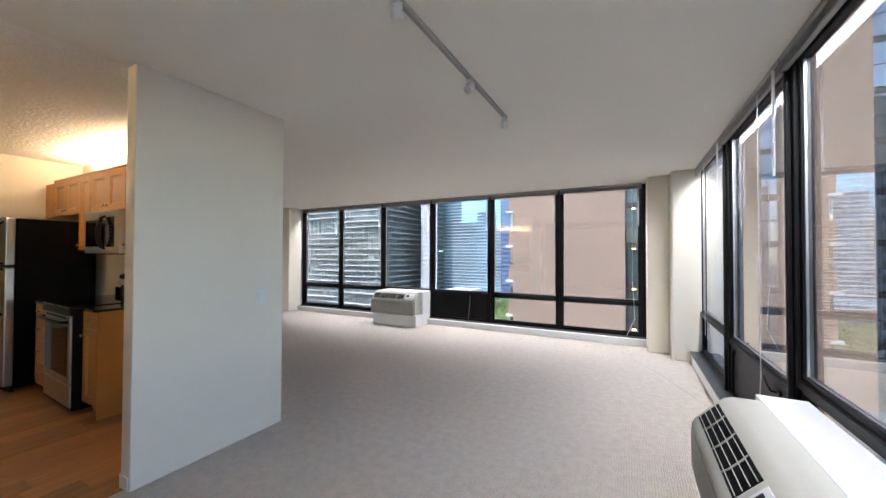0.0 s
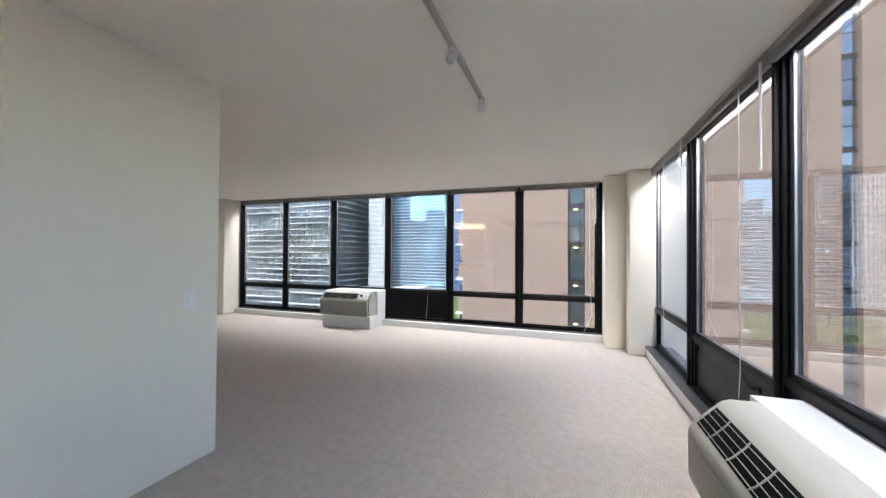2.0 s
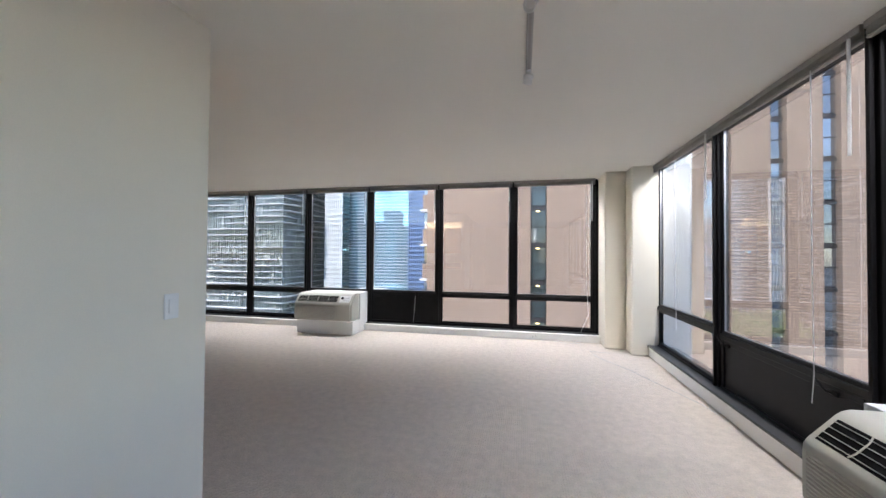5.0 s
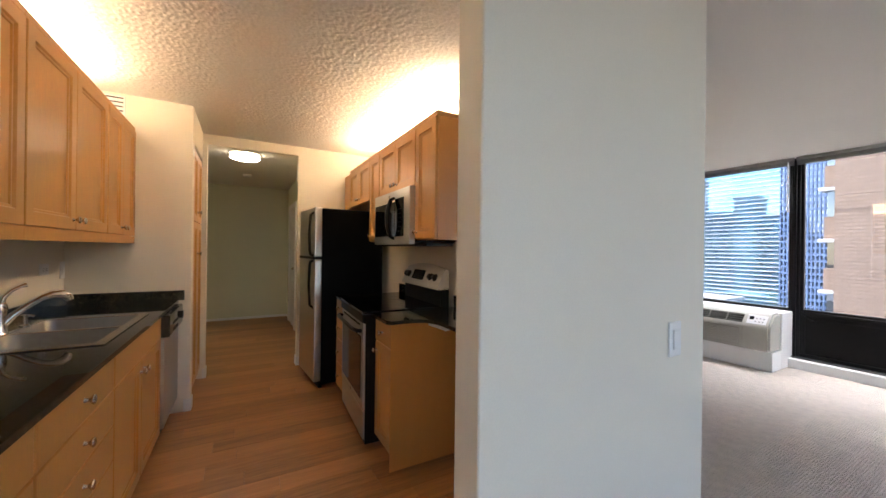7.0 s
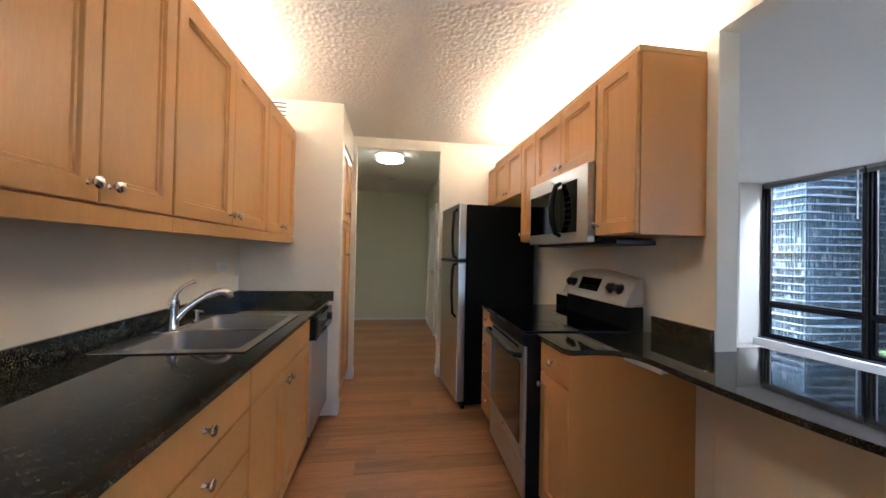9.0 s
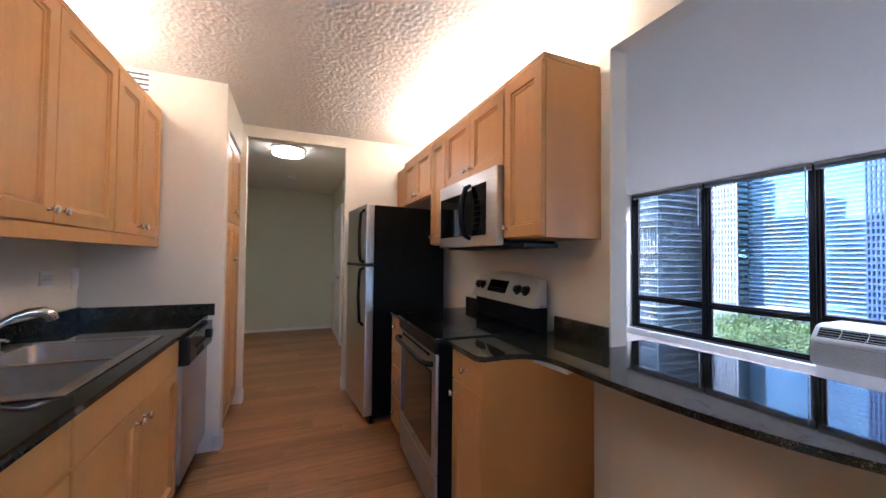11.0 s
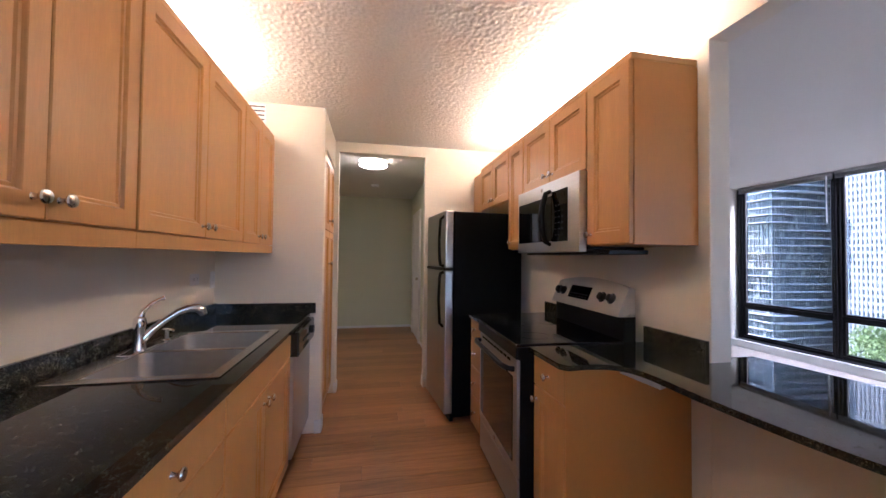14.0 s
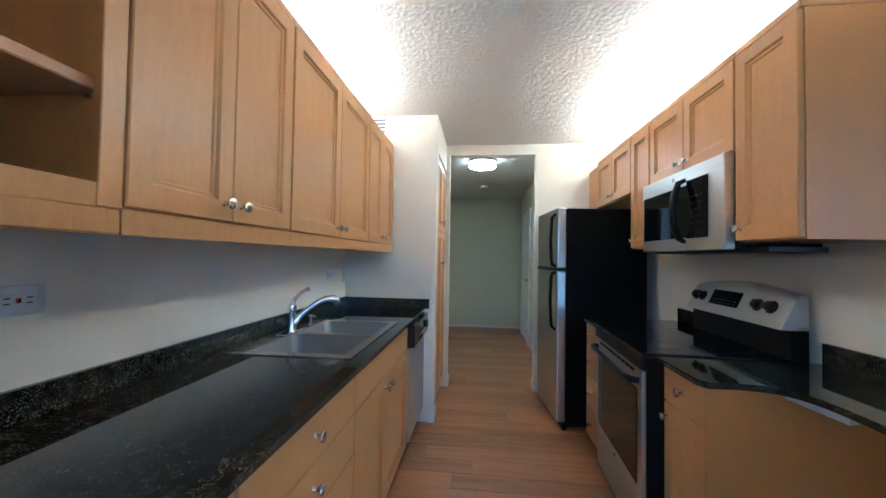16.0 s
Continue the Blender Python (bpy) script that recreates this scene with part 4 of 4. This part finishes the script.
part("underside_lip", B(0.02, wm + 0.15, 0.06, 0.27, -0.012, 0.010, r=0.003), M_BLACK, mw, "black vent hood underside")

# range
XS0, XS1, YS = -3.890, -3.144, 1.983
rg = thing("range", pose(XS0, YS, 0, 0, 0, -2.5), "freestanding electric range, stainless front, black glass top, slightly askew", "range")
ws = XS1 - XS0
part("side_body", B(0.0, ws, -0.012, 0.60, 0.03, 0.895, r=0.003), M_BLACK, rg)
ov = part("oven_door", B(0.022, ws - 0.012, -0.028, 0.025, 0.255, 0.835, r=0.006, seg=2), M_APPLIANCE, rg, "stainless oven door")
part("oven_window", B(0.06, ws - 0.065, -0.032, -0.026, 0.315, 0.745, r=0.003), M_OVENGLASS, ov, "smoked oven window")
hb = bmesh.new()
tube(hb, [(0.05, -0.028, 0.785), (0.055, -0.062, 0.79), (0.11, -0.075, 0.79), (ws - 0.11, -0.075, 0.79), (ws - 0.055, -0.062, 0.79), (ws - 0.05, -0.028, 0.785)], 0.014, 10)
part("oven_handle", hb, M_BLACK, ov, "black and steel oven handle", round_=True)
# no openings here: near-black strips paint the shade of the vent slots
for k in range(9):
    part("vent_slot_shade", B(0.10 + 0.062 * k, 0.145 + 0.062 * k, -0.031, -0.027, 0.812, 0.824), M_ACDARK, ov)
part("badge", rod(bmesh.new(), (ws / 2, -0.031, 0.285), (ws / 2, -0.026, 0.285), 0.012, 16), M_NICKEL, ov)
part("storage_drawer", B(0.022, ws - 0.012, -0.024, 0.025, 0.06, 0.245, r=0.005, seg=2), M_APPLIANCE, rg, "stainless storage drawer")
part("front_lip", B(0.0, ws, -0.035, 0.03, 0.842, 0.905, r=0.010, seg=2), M_BLACK, rg, "black front lip")
tp = part("glass_top", B(0.0, ws, -0.036, 0.545, 0.9055, 0.922, r=0.004, seg=2), M_BGLASS, rg, "black ceramic glass top")
for x, y, r in ((0.19, 0.13, 0.105), (0.57, 0.13, 0.085), (0.19, 0.40, 0.08), (0.57, 0.40, 0.105)):
    ring = [(x + r * math.cos(a), y + r * math.sin(a), 0.9222) for a in [2 * math.pi * k / 36 for k in range(37)]]
    part("burner_ring", tube(bmesh.new(), ring, 0.0005, 4), M_FRSIDE, tp)
bk = part("backguard", prism(bmesh.new(), [(0.545, 0.90), (0.545, 1.04), (0.575, 1.06), (0.612, 1.06), (0.612, 0.90)], ws, Matrix(((0, 0, 1, 0), (1, 0, 0, 0), (0, 1, 0, 0), (0, 0, 0, 1)))), M_BLACK, rg, "black rear guard")
# the steel console leans back and its top edge bows
cs = bmesh.new()
n = 12
rows = []
for k in range(n + 1):
    u_ = k / n
    x = ws * u_
    top = 1.192 + 0.038 * (1 - (2 * u_ - 1) ** 2)
    back_y = 0.516 + 0.46 * (top - 0.01 - 1.062)
    rows.append([cs.verts.new(v) for v in ((x, 0.512, 1.045), (x, 0.516, 1.062), (x, back_y, top - 0.01), (x, back_y + 0.010, top), (x, 0.611, top - 0.004), (x, 0.612, 1.045))])
for a, b in zip(rows, rows[1:]):
    for k in range(6):
        cs.faces.new((a[k], a[(k + 1) % 6], b[(k + 1) % 6], b[k]))
cs.faces.new(rows[0][::-1])
cs.faces.new(rows[-1])
con = part("console", cs, M_SILVER, rg, "brushed steel control console", round_=True)
lean = math.degrees(math.atan2(0.062, 0.135))
KM = lambda x, z: pose(x, 0.516 + (z - 1.062) * 0.46 - 0.001, z, 90 - lean * 0.98, 0, 0)
for x in (0.055, 0.115, ws - 0.185, ws - 0.10):
    kb = part("burner_knob", lathe(bmesh.new(), [(0.030, 0.0), (0.031, 0.006), (0.024, 0.010), (0.021, 0.026), (0.010, 0.028)], KM(x, 1.128), 20), M_BLACK, con, "black burner knob", round_=True)
pm = KM(ws / 2 - 0.06, 1.130)
bm = bmesh.new()
box(bm, -0.12, 0.12, -0.040, 0.045, 0.0, 0.003, r=0.001)
bmesh.ops.transform(bm, matrix=pm, verts=bm.verts[:])
dp = part("display_panel", bm, M_BGLASS, con, "black touch panel with markings")
bm = bmesh.new()
box(bm, -0.045, 0.045, 0.005, 0.035, 0.0025, 0.0038)
bmesh.ops.transform(bm, matrix=pm, verts=bm.verts[:])
part("clock_display", bm, M_DISPLAY, dp)
for r in range(2):
    for c in range(6):
        bm = bmesh.new()
        x = -0.10 + 0.036 * c
        box(bm, x, x + 0.018, -0.030 + 0.018 * r, -0.025 + 0.018 * r, 0.0025, 0.0038)
        bmesh.ops.transform(bm, matrix=pm, verts=bm.verts[:])
        part("key_mark", bm, M_TEXT, dp)

# drawer unit between range and refrigerator
u = base(pose(-4.15, 1.968, 0), 0.246, YN - 1.968 - 0.003, "narrow honey maple base cabinet with four drawers")
for a, b in ((0.745, 0.887), (0.535, 0.742), (0.32, 0.532), (0.105, 0.317)):
    drawer_front(u, 0.003, 0.243, a, b)
part("worktop_strip", B(-4.155, -3.901, 1.950, YN - 0.002, 0.890, 0.912, r=0.003), M_GRANITE)
tagged(bpy.data.objects["worktop_strip"], "short black granite worktop beside the range", "worktop")
up = part("granite_upstand", B(-4.155, -3.901, YN - 0.022, YN - 0.002, 0.9125, 1.0, r=0.002), M_GRANITE)
tagged(up, "black granite upstand against the wall", "upstand")

# end base cabinet and the bar top
u = base(pose(-3.122, 1.995, 0), 0.291, YN - 1.995 - 0.003, "honey maple end cabinet with a drawer and a door")
drawer_front(u, 0.003, 0.288, 0.738, 0.887)
door(u, 0.003, 0.288, 0.105, 0.735, (0.032, 0.675))
part("end_panel", B(0.2915, 0.294, 0.0, YN - 1.995 - 0.003, 0.0, 0.889), M_MAPLE_SIDE, u, "large plain maple end panel")


def bend(pts, steps=6):
    """A smooth line through points (Catmull-Rom)."""
    out = []
    for i in range(len(pts) - 1):
        p0, p1, p2, p3 = (Vector(pts[max(0, min(len(pts) - 1, j))]) for j in (i - 1, i, i + 1, i + 2))
        for k in range(steps):
            t = k / steps
            out.append(tuple(0.5 * ((2 * p1) + (p2 - p0) * t + (2 * p0 - 5 * p1 + 4 * p2 - p3) * t * t + (3 * p1 - p0 - 3 * p2 + p3) * t ** 3)))
    return out + [tuple(pts[-1])]


bar = thing("bar_worktop", pose(0, 0, 0), "polished black granite bar top with a curved front edge", "worktop")
front = [(-3.121, 1.965), (-2.835, 1.965)] + bend([(-2.800, 1.99), (-2.803, 2.10), (-2.770, 2.195), (-2.67, 2.238), (-2.45, 2.238), (-2.20, 2.255), (-2.0, 2.295), (-1.80, 2.385), (-1.605, 2.50)])
back = [(-1.605, 2.70), (-1.85, 2.89), (-2.0, 2.95), (-2.22, 2.955), (-2.50, 2.93), (-2.80, 2.90), (-2.80, 2.715), (-2.733, 2.712), (-2.733, 2.603), (-3.121, 2.603)]
part("slab", prism(bmesh.new(), front + back, 0.022, Matrix.Translation((0, 0, 0.893)), r=0.004), M_GRANITE, bar)
part("upstand", B(-3.09, -2.74, YN - 0.022, YN - 0.002, 0.9155, 1.005, r=0.002), M_GRANITE, bar)
sp = part("support_bracket", prism(bmesh.new(), [(-2.826, 2.245), (-2.63, 2.262), (-2.66, 2.34), (-2.826, 2.36)], 0.028, Matrix.Translation((0, 0, 0.8645))), M_WHITE)
tagged(sp, "white support plate under the bar top", "bracket")

# refrigerator, standing a little askew
fr = thing("refrigerator", pose(-4.965, 1.752, 0, 0, 0, 5.2), "top-freezer refrigerator, stainless doors and black sides, slightly askew", "refrigerator")
wf = 0.608
HX = wf - 0.05
part("cabinet", B(0.004, wf - 0.004, 0.075, 0.70, 0.03, 1.73, r=0.006), M_FRSIDE, fr, "black textured cabinet")
part("kick_grille", B(0.01, wf - 0.01, 0.05, 0.08, 0.0, 0.06), M_BLACK, fr)
for a, b, hz in ((0.065, 1.235, (0.77, 1.222)), (1.262, 1.735, (1.275, 1.69))):
    d = part("freezer_door" if a > 1 else "fridge_door", B(0.0, wf, 0.0, 0.068, a, b, r=0.010, seg=2), M_STEEL, fr, "brushed stainless door")
    z0, z1 = hz
    e = (z1, z0) if a < 1 else (z0, z1)
    s = 1 if a > 1 else -1
    part("handle", tube(bmesh.new(), [(HX, 0.0, e[0]), (HX, -0.028, e[0] + s * 0.008), (HX, -0.036, e[0] + s * 0.05), (HX, -0.042, (z0 + z1) / 2), (HX, -0.032, e[1] - s * 0.03), (HX, 0.0, e[1])], [0.014, 0.014, 0.013, 0.012, 0.012, 0.012], 10), M_BLACK, d, "long black bowed handle", round_=True)
part("door_gap", B(0.001, wf + 0.004, -0.004, 0.070, 1.236, 1.261), M_BLACK, fr, "black seal between the doors")


# ---- the city outside ----
GZ = -19.0
solid("ground", (-900, 900, -900, 900, GZ - 1, GZ), M_GROUND, "grey asphalt streets far below", "ground")
solid("lawn_ground", (-75, -22, 62, 104, GZ, GZ + 0.15), M_LAWN, "green park lawn far below", "lawn")
# outside piers of the building itself
solid("pier_trim", (1.99, 2.32, 6.42, 7.3, -3, 6), M_SLAB, "white concrete pier outside the window", "pier")
solid("facade_trim", (-7.2, 2.3, 7.16, 7.5, -3.4, -0.15), M_SLAB, "white concrete floor edge of the building", "facade")


# out of view; added so that the brick tower's low windows reflect dark
own = solid("facade_block", (-30, 1.95, -30, 7.0, GZ, -3.45), M_PALE, "unseen lower storeys of the apartment building itself", "building")


def brick_tower():
    t = thing("brick_tower", pose(0, 29.5, 0), "tan brick tower with narrow vertical window strips", "tower block")
    z0, z1 = GZ, 46.0
    strips = [(0.75, 1.95), (8.3, 9.3), (13.2, 14.15), (16.55, 17.5), (19.5, 20.5), (22.6, 23.6), (25.8, 26.8)]
    x = -7.5
    for a, b in strips + [(31.0, None)]:
        part("brick_wall", B(x, a, 0, 14, z0, z1), M_BRICK, t)
        for k in range(-3, 6):
            part("movement_joint", B(x, a, -0.004, 0.02, 3.7 + 8.7 * k, 3.76 + 8.7 * k), M_BRICKJOINT, t)
        if b is None:
            break
        part("strip_back", B(a, b, 0.55, 14, z0, z1), M_SPAN, t, "dark recessed strip")
        for k in range(-9, 15):
            z = 2.2 + 2.9 * k
            part("strip_window", B(a + 0.06, b - 0.06, 0.42, 0.56, z + 0.10, z + 2.62), M_STAIRGLASS if a < 1 else M_FARGLASS, t, "reflecting strip window")
            part("strip_rail", B(a, b, 0.39, 0.56, z + 1.32, z + 1.40), M_SPAN, t)
            part("strip_spandrel", B(a, b, 0.38, 0.56, z + 2.66, z + 2.9), M_SPAN, t)
            if a < 1 and -4 < k < 5:
                part("stair_lamp", lathe(bmesh.new(), [(0.10, 0.0), (0.17, -0.06), (0.10, -0.10)], Matrix.Translation((a + 0.55, 0.30, z + 2.60)), 12), M_STAIR, t, "lit warm stairwell lamp")
        x = b
    # bay stack on the far corner
    for k in range(-9, 15):
        z = 2.2 + 2.9 * k
        part("bay", B(-8.05, -7.5, 0.6, 3.2, z, z + 1.25), M_BRICK, t)
        part("bay_window", B(-7.95, -7.5, 0.75, 3.0, z + 1.25, z + 2.9), M_FARGLASS, t)
        part("bay_slab", B(-8.25, -7.5, 0.4, 3.4, z + 2.72, z + 2.9), M_SLAB, t)
    return t


def slab_tower():
    """The wavy-balconied glass tower."""
    t = thing("glass_tower", pose(-66, 90, 0), "teal glass tower with wavy white balcony slabs", "tower block")
    z0, z1 = GZ, 55
    part("glass_body", B(-70, 0, 0, 30, z0, z1), M_TEAL, t)
    rnd = random.Random(3)
    n = 0
    z = z0 + 1.0
    while z < z1:
        ph, amp = rnd.uniform(0, 6.28), rnd.uniform(0.5, 1.3)
        outline = []
        for k in range(57):
            x = -70 + 70 * k / 56
            outline.append((x, -1.0 - amp * math.sin(x * 0.16 + ph)))
        for k in range(1, 25):
            y = 30 * k / 24
            outline.append((1.3 + amp * math.sin(y * 0.22 + ph), y))
        outline += [(0, 30), (-70, 30)]
        part("balcony_slab", prism(bmesh.new(), outline, 0.19, Matrix.Translation((0, 0, z))), M_SLAB, t)
        z += 1.75
        n += 1
    bm = bmesh.new()
    for k in range(106):
        x = -69.5 + 0.66 * k
        w = 0.07 if k % 3 else 0.24
        box(bm, x, x + w, -0.15, 0.0, z0, z1)
    for k in range(44):
        box(bm, 0.0, 0.15, 0.4 + 0.67 * k, 0.48 + 0.67 * k, z0, z1)
    tagged(part("mullions", bm, M_MULL, t), kind="stuff")
    rnd = random.Random(8)
    bm = bmesh.new()
    for k in range(800):
        x, zz = -69.5 + 0.66 * rnd.randrange(105), z0 + 1.3 + 1.75 * rnd.randrange(42)
        box(bm, x + 0.08, x + 0.62, -0.08, -0.01, zz, zz + rnd.choice((0.6, 1.0, 1.35)))
    # east face: pale panels added to lighten the dark glass
    for k in range(330):
        y, zz = 0.4 + 0.67 * rnd.randrange(43), z0 + 1.3 + 1.75 * rnd.randrange(42)
        box(bm, 0.01, 0.08, y + 0.08, y + 0.62, zz, zz + rnd.choice((0.6, 1.0, 1.35)))
    tagged(part("curtains", bm, M_CURTAIN, t, "drawn curtains, and pale panels that lighten the east face"), kind="stuff")
    return t


def mirror_tower():
    t = thing("mirror_glass_tower", pose(-62, 108, 0), "mirror-glass office tower with white horizontal bands", "tower block")
    z0, z1 = GZ, 60
    part("glass_body", B(0, 31, 0, 25, z0, z1), M_MIRROR, t)
    z = z0 + 1
    while z < z1:
        part("band", B(-0.1, 31.1, -0.35, 25, z, z + 0.20), M_SLAB, t)
        z += 1.0
    return t


def grid_tower(name, m, w, d, z1, cols, material, glass, label, step=3.1, pier=0.35, band=1.45):
    t = thing(name, m, label, "tower block")
    part("tower_body", B(0, w, 0.3, d, GZ, z1), glass, t)
    for k in range(cols + 1):
        x = w * k / cols
        part("pier", B(x - pier, x + pier, 0, 0.4, GZ, z1), material, t)
    z = GZ + 1
    while z < z1:
        part("floor_band", B(0, w, 0.08, d + 0.01, z, z + band), material, t)
        z += step
    return t


brick_tower()
slab_tower()
mirror_tower()
grid_tower("grid_tower", pose(-33.4, 104, 0), 10.0, 20, 64, 16, M_GRID, M_FARGLASS, "blue-grey office tower with a grid of windows", 1.35, 0.14, 0.5)
grid_tower("pale_tower", pose(-60.0, 102, 0), 5.6, 5, 60, 8, M_SLAB, M_TEAL, "sunlit pale concrete residential tower", 1.5, 0.17, 0.55)
# blocks on the near side of the park that the mirror glass shows
for x1, y, w, z1, cols, a, b, label in (
        (-124, -40, 17, 50, 6, M_SLAB, M_GRID, "tall pale concrete apartment tower"),
        (-101, -48, 19, 26, 8, M_GRID, M_TEAL, "blue-grey gridded office tower"),
        (-92, -36, 9, 34, 4, M_SLAB, M_GRID, "slim pale concrete apartment tower"),
        (-76, -52, 15, 24, 6, M_GRID, M_GRID, "dark blue-grey office tower"),
        (-64, -40, 10, 12, 4, M_SLAB, M_GRID, "lower pale concrete apartment tower"),
        (-150, -60, 18, 40, 6, M_PALE, M_TEAL, "pale concrete apartment tower"),
        (30, -52, 13, 18, 6, M_SLAB, M_GRID, "white gridded apartment tower"),
        (50, -46, 15, 34, 7, M_SLAB, M_TEAL, "tall white gridded apartment tower"),
        (74, -58, 18, 24, 8, M_PALE, M_GRID, "broad pale concrete apartment tower")):
    grid_tower("apartment_tower", pose(x1, y, 0, 0, 0, 180), w, 18, z1, cols, a, b, label)
# low building by the park
low = thing("low_building", pose(-48.5, 97, GZ), "low white-roofed building by the park", "building")
part("wall", B(0, 8, 0, 8, 0, 9.2), M_GRID, low)
part("roof", B(-0.4, 8.4, -0.4, 8.4, 9.2, 9.9), M_SLAB, low)
for k in range(6):
    part("window", B(0.5 + 1.25 * k, 1.4 + 1.25 * k, -0.06, 0.02, 5.5, 8.6), M_FARGLASS, low)


def leaf_mesh(seed):
    rnd = random.Random(seed)
    bm = bmesh.new()
    for k in range(800):
        d = Vector((rnd.gauss(0, 1), rnd.gauss(0, 1), rnd.gauss(0, 0.8))).normalized() * rnd.uniform(0.55, 1.05)
        c = Vector((d.x * 3.3 * (1 + 0.25 * math.sin(5 * d.y)), d.y * 3.3, 6.6 + d.z * 2.7))
        s = rnd.uniform(0.13, 0.32)
        a = Vector((rnd.gauss(0, 1), rnd.gauss(0, 1), rnd.gauss(0, 1))).normalized()
        b = a.orthogonal().normalized()
        b = b.cross(a) * 0.5 + b
        vs = [bm.verts.new(c + s * v) for v in (a, b * 0.7, -a, -b * 0.7)]
        bm.faces.new(vs)
    return bm


def tree(seed):
    rnd = random.Random(seed)
    t = thing("tree", pose(0, 0, 0), "leafy green street tree in the park", "tree", "park trees")
    bm = tube(bmesh.new(), [(0, 0, 0), (0.1, 0.05, 2), (0.0, 0.1, 4), (0.1, 0.1, 6)], [0.28, 0.22, 0.16, 0.06], 8)
    for k in range(5):
        a = 1.26 * k + rnd.uniform(0, 0.6)
        tube(bm, [(0, 0.05, 2.6 + 0.4 * k), (math.cos(a) * 1.1, math.sin(a) * 1.1, 4 + 0.4 * k), (math.cos(a) * 2.2, math.sin(a) * 2.2, 5.2 + 0.4 * k)], [0.10, 0.07, 0.03], 6)
    part("trunk", bm, M_BARK, t)
    part("crown", leaf_mesh(seed), M_LEAF, t)
    return t


kinds = [tree(1), tree(2), tree(3)]
rnd = random.Random(5)
spots = [(-0.575 * (68 + 7 * (k // 8)) + 3.2 + 3.1 * (k % 8) + rnd.uniform(-1.0, 1.0), 68 + 7 * (k // 8) + rnd.uniform(-2, 2)) for k in range(32)]
for k, (x, y) in enumerate(spots):
    m = pose(x, y, GZ + 0.15, 0, 0, rnd.uniform(0, 360))
    if k < 3:
        kinds[k].matrix_basis = m
    else:
        copy_thing(kinds[k % 3], m)

# ---- floor planks ----
rnd = random.Random(11)
PW = 0.152
meshes = {}
x = -8.43
while x < XW1 - 0.075:
    w = min(PW, XW1 - 0.062 - x)
    y = -0.65 - rnd.uniform(0.1, 1.1)
    while y < 2.605:
        a, b = max(y, -0.65), min(y + 1.22, 2.605)
        if b - a > 0.03:
            key = (round(w, 3), round(b - a, 3))
            if key not in meshes:
                bm = B(0.0007, w - 0.0007, 0.0007, b - a - 0.0007, -0.0055, 0.0, r=0.0012)
                me = bpy.data.meshes.new("plank")
                bm.to_mesh(me)
                bm.free()
                me.materials.append(M_PLANK)
                meshes[key] = me
            ob = new("plank", meshes[key])
            ob.parent = floor_k
            ob.matrix_basis = pose(x, a, 0)
        y += 1.22
    x += PW
